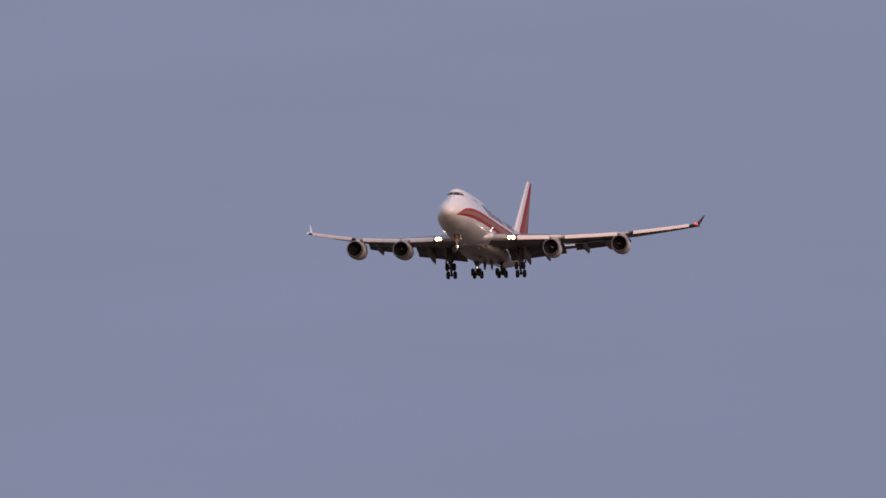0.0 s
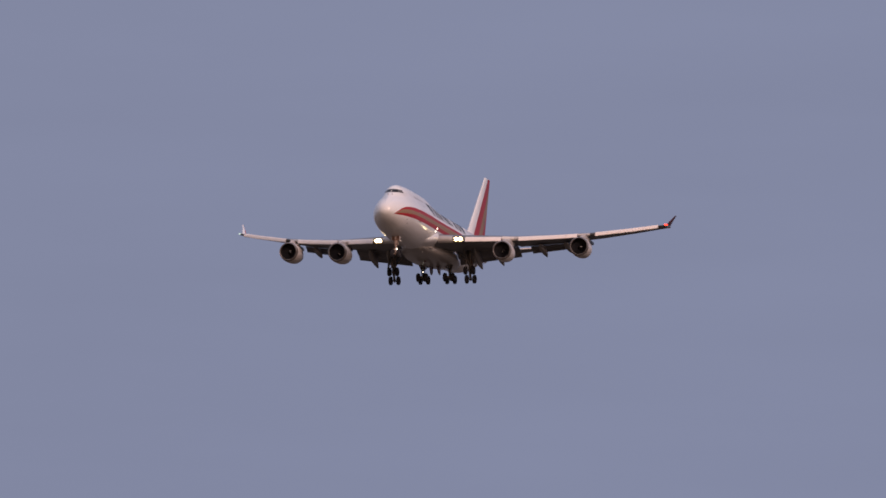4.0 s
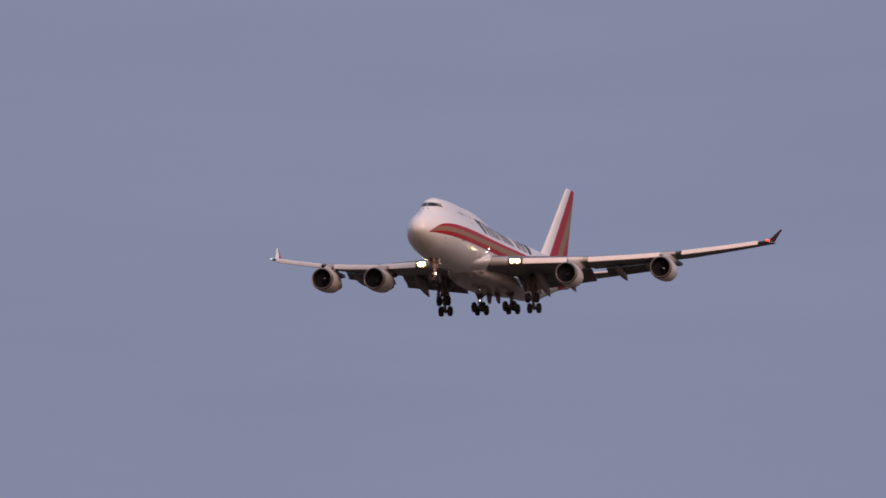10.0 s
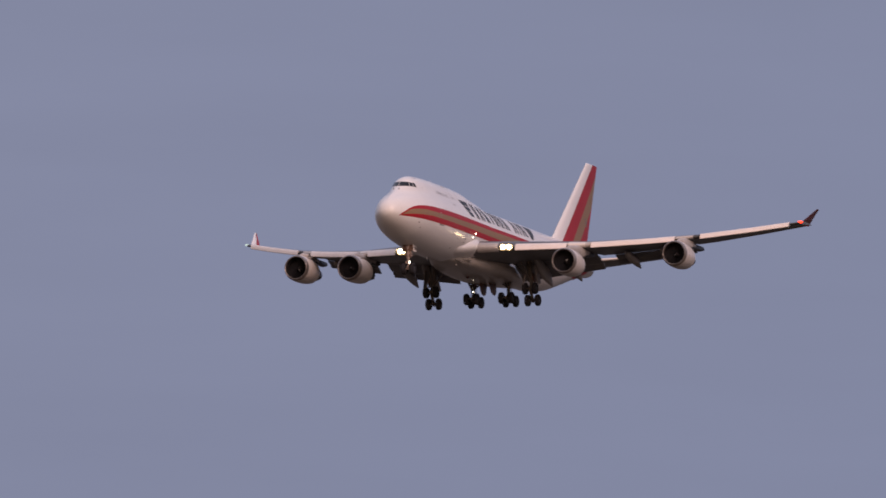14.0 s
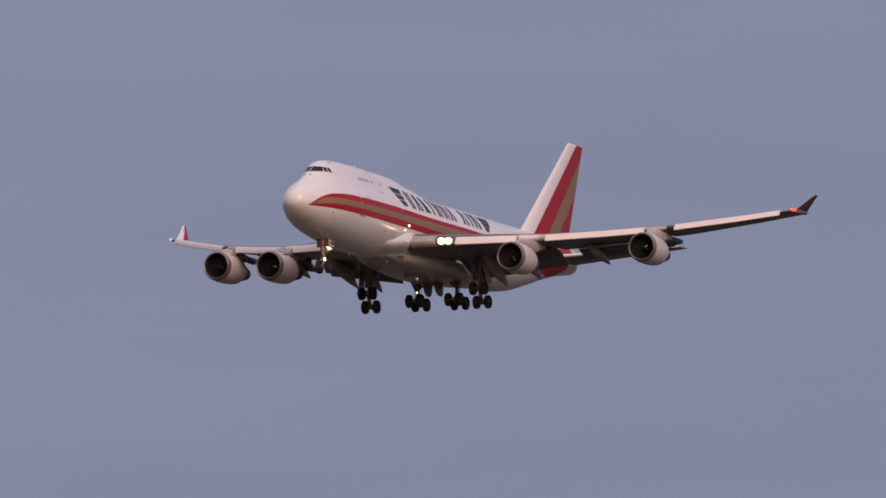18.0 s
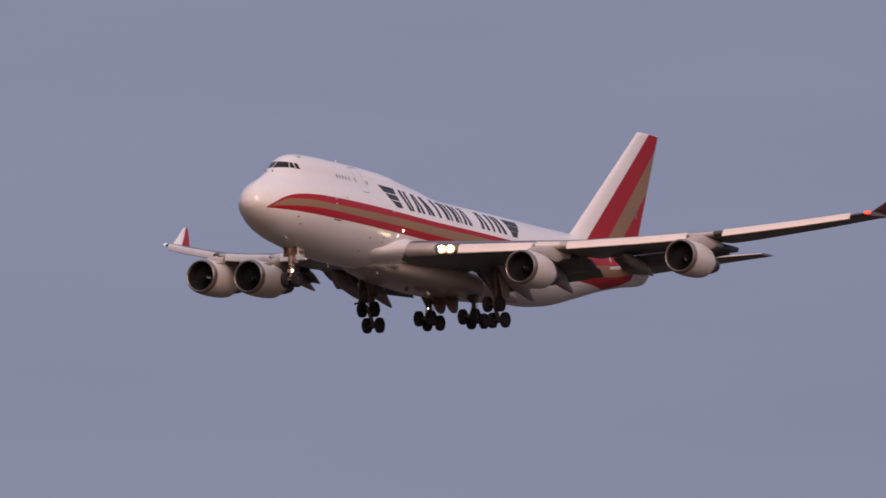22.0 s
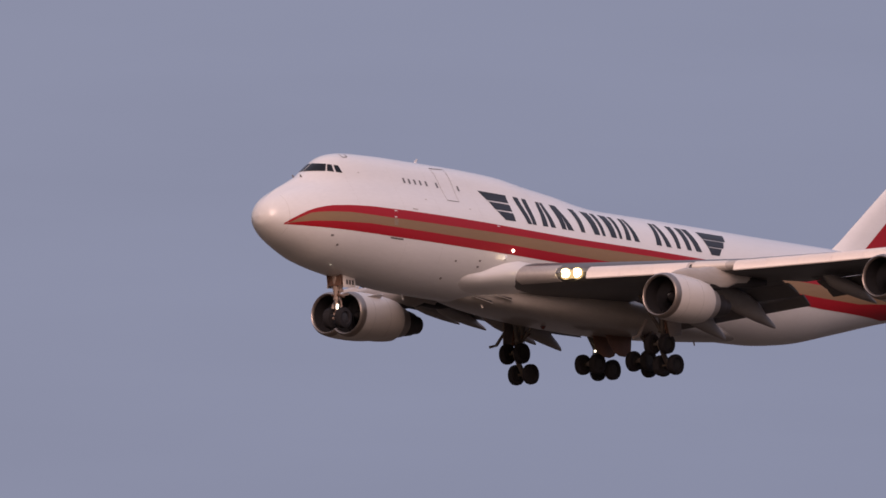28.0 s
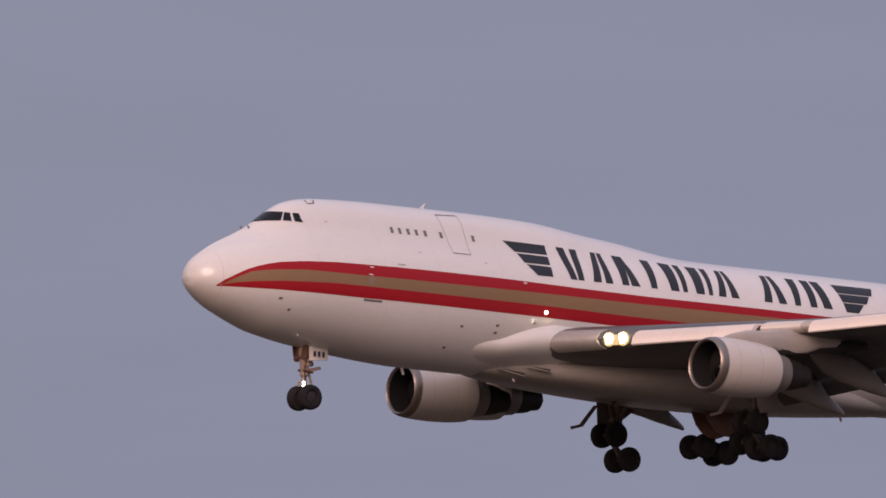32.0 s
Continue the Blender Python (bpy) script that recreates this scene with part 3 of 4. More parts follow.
def build_wing(side):
    def place(s, y, z):
        return at(s, y * side, z)

    def strip(y0, y1, n, end):
        rings = []
        for i in range(n + 1):
            y = y0 + (y1 - y0) * i / n
            rings.append([place(x, y, RISE(y) + z - 0.03 * CHORD(y) * math.sin(radians(twist_at(y)))) for x, z in airfoil(LE(y), CHORD(y), thick_at(y), 0, end, twist_at(y))])
        return loft(rings)

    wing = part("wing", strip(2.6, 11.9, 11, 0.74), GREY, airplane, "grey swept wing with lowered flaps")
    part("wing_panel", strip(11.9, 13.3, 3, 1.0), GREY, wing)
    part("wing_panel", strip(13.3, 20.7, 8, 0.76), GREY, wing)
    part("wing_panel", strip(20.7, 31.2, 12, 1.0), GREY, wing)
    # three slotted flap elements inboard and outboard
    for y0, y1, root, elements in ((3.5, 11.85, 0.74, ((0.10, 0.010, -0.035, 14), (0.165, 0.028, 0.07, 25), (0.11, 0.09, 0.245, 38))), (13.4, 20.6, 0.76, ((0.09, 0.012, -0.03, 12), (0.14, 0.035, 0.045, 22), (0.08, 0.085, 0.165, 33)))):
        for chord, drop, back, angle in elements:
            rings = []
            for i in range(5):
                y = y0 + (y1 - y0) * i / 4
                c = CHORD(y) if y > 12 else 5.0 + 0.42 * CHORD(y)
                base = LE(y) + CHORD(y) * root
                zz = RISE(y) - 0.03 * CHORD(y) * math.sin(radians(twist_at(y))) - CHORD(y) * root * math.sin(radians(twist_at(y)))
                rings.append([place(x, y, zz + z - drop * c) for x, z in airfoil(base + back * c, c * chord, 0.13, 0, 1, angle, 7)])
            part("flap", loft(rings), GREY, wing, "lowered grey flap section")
    # flap track fairings: deep canoes that droop to a point behind the flap
    for y, s_end, length, z_end in ((6.3, 36.3, 6.0, -4.6), (9.2, 37.45, 5.9, -3.97), (15.0, 39.8, 5.2, -2.55), (18.3, 41.3, 4.8, -1.88)):
        rings = []
        z0 = RISE(y) - 0.45
        for u, hi, lo, w in ((0, -0.02, 0.03, 0.03), (0.06, -0.08, 0.22, 0.22), (0.18, -0.1, 0.5, 0.36), (0.36, 0.0, 0.68, 0.42), (0.55, 0.12, 0.8, 0.42), (0.7, 0.32, 0.88, 0.38), (0.8, 0.6, 0.92, 0.3), (0.92, 0.78, 0.975, 0.17), (0.985, 0.9, 1.0, 0.07), (1.0, 0.94, 0.99, 0.02)):
            top_z, low_z = z0 + (z_end - z0) * hi, z0 + (z_end - z0) * lo
            zc, h = (top_z + low_z) / 2, (top_z - low_z) / 2
            rings.append([place(s_end - length * (1 - u), y + w * math.cos(a), zc + h * math.copysign(abs(math.sin(a)) ** 0.8, math.sin(a))) for a in [2 * math.pi * k / 16 for k in range(16)]])
        part("flap_track_fairing", loft(rings), FAIRING, wing, "pointed grey fairing under the flap")
    # drooped leading-edge flap panels
    for y0, y1, n in ((6.7, 11.1, 3), (13.2, 20.4, 5), (22.6, 30.3, 5)):
        for k in range(n):
            a, b = y0 + (y1 - y0) * k / n + 0.006, y0 + (y1 - y0) * (k + 1) / n - 0.006
            rings = []
            for y in (a, b):
                c = 0.55 + 0.035 * CHORD(y)
                prof = [(0.18, 0.16), (-0.10, 0.14), (-0.30, 0.03), (-0.46, -0.20), (-0.52, -0.50), (-0.46, -0.56), (-0.36, -0.46), (-0.26, -0.22), (-0.06, 0.02), (0.18, 0.06)]
                rings.append([place(LE(y) + px * c * 1.25, y, RISE(y) + 0.10 + pz * c * 1.1) for px, pz in prof])
            part("leading_edge_flap", loft(rings), PALE, wing, "pale drooped leading-edge panel")
    # bare dark leading edge at the root and beside the pylons
    for y0, y1, mat in ((3.25, 5.05, ROOT), (11.12, 12.6, COWL), (12.6, 13.17, PYLON), (20.42, 21.9, PYLON), (21.9, 22.57, NOTCH), (30.35, 31.1, NOTCH)):
        rings = []
        for i in range(4):
            y = y0 + (y1 - y0) * i / 3
            ring = airfoil(LE(y) - 0.03, CHORD(y), thick_at(y) * (1.0 if y0 < 4 else 1.06), 0, 0.05 if y0 < 4 else 0.045, twist_at(y), 8)
            rings.append([place(x, y, RISE(y) + z - 0.03 * CHORD(y) * math.sin(radians(twist_at(y)))) for x, z in ring])
        part("leading_edge_panel", loft(rings), mat, wing, "pale bare leading edge" if mat is PYLON else "dark bare leading edge")
    # winglet
    rings = []
    for u in (0, 0.15, 0.4, 0.7, 1.0):
        y, z = 30.98 + 0.78 * u ** 1.2, 2.3 + 1.9 * u
        le, c = 45.45 + 3.4 * u, 3.0 - 2.3 * u
        up = 1 if u > 0.1 else 0
        rings.append([place(x, y + zz * 0.8 * up, z + zz * (1 - 0.7 * up)) for x, zz in airfoil(le, c, 0.09)])
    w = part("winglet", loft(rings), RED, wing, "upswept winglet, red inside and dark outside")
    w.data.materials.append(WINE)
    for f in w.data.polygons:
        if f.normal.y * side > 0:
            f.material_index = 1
    edge = []
    for u in () if side > 0 else (0.1, 0.5, 1.0):
        y, z, le = 30.98 + 0.78 * u ** 1.2, 2.3 + 1.9 * u, 45.4 + 3.5 * u
        edge.append([place(le - 0.05 + dx, y + dy, z) for dx, dy in ((0, 0), (0.35, 0.19 - 0.08 * u), (1.25 - 1.0 * u, 0.2 - 0.1 * u), (1.25 - 1.0 * u, -0.2 + 0.1 * u), (0.35, -0.19 + 0.08 * u))])
    if edge:
        part("winglet_edge", loft(edge), WHITE, w, "white front edge")
    nav = part("navigation_light", lathe([(-0.27, 0.02), (-0.23, 0.09), (0, 0.115), (0.23, 0.09), (0.27, 0.02)], place(44.8, 31.2, 2.38), (-0.66, 0.75 * side, 0.05), 14), LAMP_RED if side > 0 else LAMP_GREEN, wing, "glowing wing-tip light")
    # landing lamps in the wing root
    def oval(bm, z):
        for v in bm.verts:
            v.co.z = z + (v.co.z - z) * 0.85
        return bm

    for y in (5.54, 6.05):
        mid_z = at(0, 0, RISE(y) - 0.06).z
        lamp = part("landing_light", oval(lathe([(0, 0.05), (0.03, 0.31), (0.08, 0.30), (0.12, 0.03)], place(LE(y) - 0.06, y, RISE(y) - 0.06), (1, 0.12 * side, -0.05), 20), mid_z), LAMP, wing, "glaring landing lamp")
        # added glowing ring, imitates the lamp's warm halo
        part("bloom_ring", oval(lathe([(0, 0.315), (0.02, 0.42), (0.06, 0.41), (0.05, 0.315)], place(LE(y) - 0.03, y, RISE(y) - 0.09), (1, 0.12 * side, -0.05), 24, True), mid_z), AMBER, lamp, "added golden glowing ring for the lamp's bloom")
    # added glowing oval behind both lamps, widens their bloom
    bloom_mesh = lathe([(0, 0.02), (0.01, 0.25), (0.03, 0.26), (0.05, 0.02)], (0, 0, 0), (1, 0, 0), 28)
    y = 5.73
    axis = Vector((1.0, 0, 0))
    skew = Vector((LE(5.4) - LE(6.05), 0.65 * side, 0)).normalized()
    base = place(LE(y) + 0.0, y, RISE(y) - 0.12)
    for v in bloom_mesh.verts:
        x, w, z = v.co
        v.co = base + axis * x + skew * (w * 2.2) + Vector((0, 0, z))
    part("bloom_disc", bloom_mesh, AMBER, wing, "added golden glowing disc for the two lamps' bloom")
    # tube and glowing disc added above the fillet for the landing lamps' reflection
    tube = part("glint_tube", lathe([(-0.02, 0.14), (0.2, 0.14), (0.2, 0.15), (-0.02, 0.15)], place(19.15, 3.13, -1.1), (1, 0.02 * side, 0), 18, True), WHITE, wing, "small added white tube round a glowing glint")
    part("glint_disc", lathe([(0, 0.02), (0.01, 0.139), (0.03, 0.139), (0.05, 0.02)], place(19.15, 3.13, -1.1), (1, 0.02 * side, 0), 16), LAMP_WHITE, tube, "added glowing disc for the landing lamps' reflection")
    # root fillet ahead of the wing, a blunt swelling out of the fuselage
    swell = curve((15.85, 0.0), (15.95, 0.05), (16.2, 0.12), (16.7, 0.23), (17.4, 0.36), (18.4, 0.52), (19.4, 0.62), (20.4, 0.64), (22.0, 0.5), (24.5, 0.15))
    brow = curve((15.85, -2.52), (16.1, -2.36), (16.5, -2.24), (17.37, -2.05), (18.25, -1.70), (19.12, -1.40), (20.36, -1.14), (24.5, -1.2))
    chin = curve((15.85, -2.9), (16.1, -3.08), (16.5, -3.22), (17.2, -3.34), (18.5, -3.4), (24.5, -3.4))
    rings = []
    for i in range(44):
        s = 15.85 + 8.65 * (i / 43) ** 1.3
        row = []
        for k in range(33):
            t = -1 + k / 16
            z = (brow(s) + chin(s)) / 2 + t * (brow(s) - chin(s)) / 2
            p = skin(s, z, -0.03)
            row.append(Vector((p.x, (p.y + swell(s) * (1 - t * t) ** (1.25 if t > 0 else 1.35)) * side, p.z)))
        rings.append(row)
    part("root_fillet", loft(rings, closed=False), WHITE, wing, "smooth white root fillet", 60)


FANS = []


def build_engine(y, s0, z0):
    side = 1 if y > 0 else -1
    axis = Vector((-1, -0.035 * side, -0.02)).normalized()
    c = at(s0, y, z0)
    cowl = part("engine", lathe([(0.42, 1.37), (0.7, 1.395), (1.2, 1.42), (2.0, 1.42), (2.9, 1.38), (3.5, 1.32), (4.0, 1.24), (4.02, 1.21), (3.8, 1.21), (3.2, 1.22), (1.4, 1.22), (0.42, 1.2)], c, axis, 48, True), COWL, airplane, "pale painted engine cowl", 30)
    part("inlet_lip", lathe([(0.44, 1.372), (0.28, 1.35), (0.14, 1.315), (0.05, 1.265), (0.0, 1.21), (0.03, 1.165), (0.12, 1.13), (0.18, 1.12), (0.40, 1.2)], c, axis, 48, True), LIP, cowl, "bare metal inlet lip")
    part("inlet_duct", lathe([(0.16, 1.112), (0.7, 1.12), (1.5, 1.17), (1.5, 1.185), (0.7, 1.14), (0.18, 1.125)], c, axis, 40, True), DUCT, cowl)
    # fan: blades twisted from root to tip
    side_v = axis.cross(Vector((0, 0, 1))).normalized()
    up = side_v.cross(axis)
    bm = bmesh.new()
    for k in range(38):
        a = 2 * math.pi * k / 38
        rows = []
        for r, ang in ((0.36, 25), (0.75, 45), (1.15, 62)):
            dx, dt = 0.16 * math.cos(radians(ang)), 0.16 * math.sin(radians(ang))
            rows.append([Vector((f * dx, r * math.cos(a) - f * dt * math.sin(a), r * math.sin(a) + f * dt * math.cos(a))) for f in (1, -1)])
        loft(rows, closed=False, bm=bm)
    hub_at = c + axis * 1.35
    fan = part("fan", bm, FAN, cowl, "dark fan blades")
    spin = part("spinner", lathe([(-0.5, 0.01), (-0.45, 0.08), (-0.3, 0.19), (-0.1, 0.29), (0.15, 0.36)], (0, 0, 0), (-1, 0, 0), 24), DUCT, cowl, "dark spinner with a white swirl")
    spin.data.materials.append(SWIRL)
    for f in spin.data.polygons:
        ang = math.atan2(f.center.z, f.center.y)
        if 0.1 < ang < 0.5 and 0.13 < math.hypot(f.center.y, f.center.z) < 0.30:
            f.material_index = 1
    FANS.append((fan, spin, hub_at, side))
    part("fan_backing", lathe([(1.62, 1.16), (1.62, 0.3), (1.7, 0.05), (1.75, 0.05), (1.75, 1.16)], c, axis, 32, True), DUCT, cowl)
    part("bypass_sleeve", lathe([(3.3, 1.08), (4.0, 1.03), (4.5, 0.97), (4.95, 0.90), (4.97, 0.85), (4.0, 0.97), (3.3, 1.0)], c, axis, 36, True), SLEEVE, cowl, "dull metal sleeve behind the fan cowl")
    part("core_cowl", lathe([(4.6, 0.86), (5.0, 0.83), (5.5, 0.77), (5.9, 0.69), (5.92, 0.63), (5.0, 0.74), (4.6, 0.78)], c, axis, 36, True), CORE, cowl, "dark metal core cowl")
    part("exhaust_nozzle", lathe([(5.7, 0.62), (6.1, 0.59), (6.5, 0.53), (6.52, 0.48), (5.7, 0.55)], c, axis, 32, True), CORE, cowl, "dark exhaust nozzle")
    part("exhaust_plug", lathe([(5.6, 0.38), (6.2, 0.33), (6.7, 0.16), (6.9, 0.04)], c, axis, 24), CORE, cowl)
    # seams round the cowl
    for d, r in ((1.15, 1.419), (2.6, 1.395)):
        part("cowl_seam", lathe([(d, r), (d + 0.016, r), (d + 0.016, r + 0.003), (d, r + 0.003)], c, axis, 48, True), FAINT, cowl)
    part("strake", slab([c + axis * 0.9 + (side_v * -0.9 * side + up * 1.08), c + axis * 2.1 + (side_v * -0.9 * side + up * 1.08), c + axis * 2.1 + (side_v * -1.12 * side + up * 1.33), c + axis * 1.5 + (side_v * -1.08 * side + up * 1.27)], 0.03), COWL, cowl)
    # pylon
    ay = abs(y)
    wing_le, wing_z = LE(ay), RISE(ay)
    def pylon_piece(name, rows, mat, label):
        rings = []
        for s, lo, hi, w in rows:
            rings.append([at(s, y + w * k, lo + (hi - lo) * h) for h, k in ((0, 0.55), (0.12, 0.85), (0.5, 1), (0.88, 0.9), (1, 0.6), (1, -0.6), (0.88, -0.9), (0.5, -1), (0.12, -0.85), (0, -0.55))])
        part(name, loft(rings), mat, cowl, label, 50)

    under = wing_z - 0.35
    pylon_piece("pylon", ((s0 + 1.2, z0 + 1.36, z0 + 1.46, 0.04), (s0 + 1.7, z0 + 1.25, z0 + 1.62, 0.16), (s0 + 2.6, z0 + 1.2, z0 + 1.85, 0.25), (wing_le - 1.2, z0 + 1.1, wing_z - 0.3, 0.29), (wing_le - 0.3, z0 + 1.0, wing_z - 0.1, 0.31), (wing_le + 0.6, z0 + 0.9, wing_z - 0.1, 0.33), (wing_le + 1.4, z0 + 1.0, wing_z - 0.15, 0.34), (wing_le + 2.2, z0 + 1.3, wing_z - 0.2, 0.32), (wing_le + 3.2, wing_z - 0.8, wing_z - 0.3, 0.24), (wing_le + 4.2, wing_z - 0.55, wing_z - 0.35, 0.08)), PYLON, "grey pylon to the wing")
    pylon_piece("pylon_tail", ((s0 + 4.6, z0 + 0.7, z0 + 1.2, 0.24), (s0 + 5.6, z0 + 0.8, min(z0 + 1.5, under), 0.25), (s0 + 7.0, min(z0 + 1.1, under - 0.3), under, 0.22), (s0 + 8.8, under - 0.6, under, 0.2), (s0 + 10.2, under - 0.35, under, 0.08)), CORE, "dark aft end of the pylon")


for side in (1, -1):
    build_wing(side)
for y, s0, z0 in ((11.97, 22.75, -3.44), (-11.97, 22.66, -3.27), (21.2, 32.03, -1.97), (-21.2, 32.03, -1.89)):
    build_engine(y, s0, z0)


def build_tail():
    fin_le = curve((2.4, 53.6), (3.31, 55.06), (12.5, 66.42))
    fin_te = curve((2.4, 66.1), (4.3, 66.87), (12.5, 70.05))
    rings = []
    for z in (2.3, 3.4, 5, 7, 9, 11, 12.2, 12.46, 12.52):
        k = 0.8 if z > 12.5 else 1.0
        a, b = fin_le(z), fin_te(z)
        rings.append([at(x, v * k, z) for x, v in airfoil(a, b - a, 0.085 * k, bend=0.0)])
    fin = part("fin", loft(rings), WHITE, airplane, "white fin with red and gold diagonal bands")

    def fin_half(x, z):
        a, b = fin_le(z), fin_te(z)
        u = min(max((x - a) / (b - a), 0.0), 1.0)
        return (b - a) * 5 * 0.085 * (0.2969 * math.sqrt(u) - 0.126 * u - 0.3516 * u * u + 0.2843 * u ** 3 - 0.1036 * u ** 4)

    edges = (lambda z: 57.0 + (z - 3.0) * 1.18, lambda z: 60.78 + (z - 3.44) * 1.108, lambda z: 63.8 + (z - 3.8) * 1.1, lambda z: 90.0)
    for k, mat in enumerate((RED, GOLD, RED)):
        grid = []
        for i in range(29):
            z = 2.7 + (12.49 - 2.7) * i / 28
            lo, hi = min(edges[k](z), fin_te(z) - 0.02), min(edges[k + 1](z), fin_te(z) - 0.01)
            grid.append([at(lo + (hi - lo) * j / 8, fin_half(lo + (hi - lo) * j / 8, z) + 0.016, z) for j in range(9)])
        part("fin_band", loft(grid, closed=False), mat, fin, ("red band on the fin", "gold band on the fin", "red band on the fin")[k])
    # small dark emblem on the gold band, as a plain stepped shape
    for x0, z0, x1, z1 in ((65.15, 6.35, 65.75, 6.15), (65.5, 6.1, 66.2, 5.75), (65.9, 5.7, 66.35, 5.5)):
        part("emblem_mark", loft([[at(x, fin_half(x, z) + 0.022, z) for x in (x0, (x0 + x1) / 2, x1)] for z in (z0, z1)], closed=False), SEAM, fin, "small dark emblem stroke")
    for side in (1, -1):
        rings = []
        for i in range(7):
            u = i / 6
            y, z = 0.6 + 10.43 * u, 0.8 + 1.5 * u
            rings.append([at(x, side * y, z - v * 1.0) for x, v in airfoil(58.3 + 8.6 * u, 9.0 - 6.7 * u, 0.085 - 0.015 * u, twist=1.5, bend=0.004)])
        edge = []
        for i in range(7):
            u = i / 6
            y, z = 0.6 + 10.43 * u, 0.8 + 1.5 * u
            edge.append([at(x, side * y, z - v) for x, v in airfoil(58.26 + 8.6 * u, 9.0 - 6.7 * u, 0.089 - 0.015 * u, 0, 0.03, twist=1.5, n=6, bend=0.004)])
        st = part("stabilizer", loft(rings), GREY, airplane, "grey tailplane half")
        part("leading_edge", loft(edge), PALE, st, "pale front edge")
        part("elevator_seam", slab([at(64.0, side * 2.0, 0.95), at(64.1, side * 2.0, 0.95), at(68.9, side * 10.6, 2.25), at(68.8, side * 10.6, 2.25)], 0.01), SEAM, st)
    part("exhaust_cone", lathe([(0, 0.30), (0.25, 0.26), (0.26, 0.2), (0.0, 0.2)], at(68.35, 0, 1.57), (-1, 0, 0.05), 20, True), CORE, airplane, "tail exhaust ring")


build_tail()


def wheel(name, centre, parent, radius=0.62, width=0.46, label=""):
    """A tyre turned round the cross-wise axis, with its hub as a part of its own."""
    h = width / 2
    tyre = part(name, lathe([(-h * 0.75, radius * 0.52), (-h, radius * 0.62), (-h, radius * 0.82), (-h * 0.78, radius * 0.96), (-h * 0.3, radius), (h * 0.3, radius), (h * 0.78, radius * 0.96), (h, radius * 0.82), (h, radius * 0.62), (h * 0.75, radius * 0.52)], centre, (0, 1, 0), 28, True), RUBBER, parent, label)
    return tyre


def hub(centre, parent, radius=0.62, width=0.46, mat=HUB):
    h = width / 2
    part("wheel_hub", lathe([(-h * 0.7, 0.06), (-h * 0.72, radius * 0.3), (-h * 0.55, radius * 0.54), (h * 0.55, radius * 0.54), (h * 0.72, radius * 0.3), (h * 0.7, 0.06)], centre, (0, 1, 0), 20), mat, parent, "dull wheel hub")


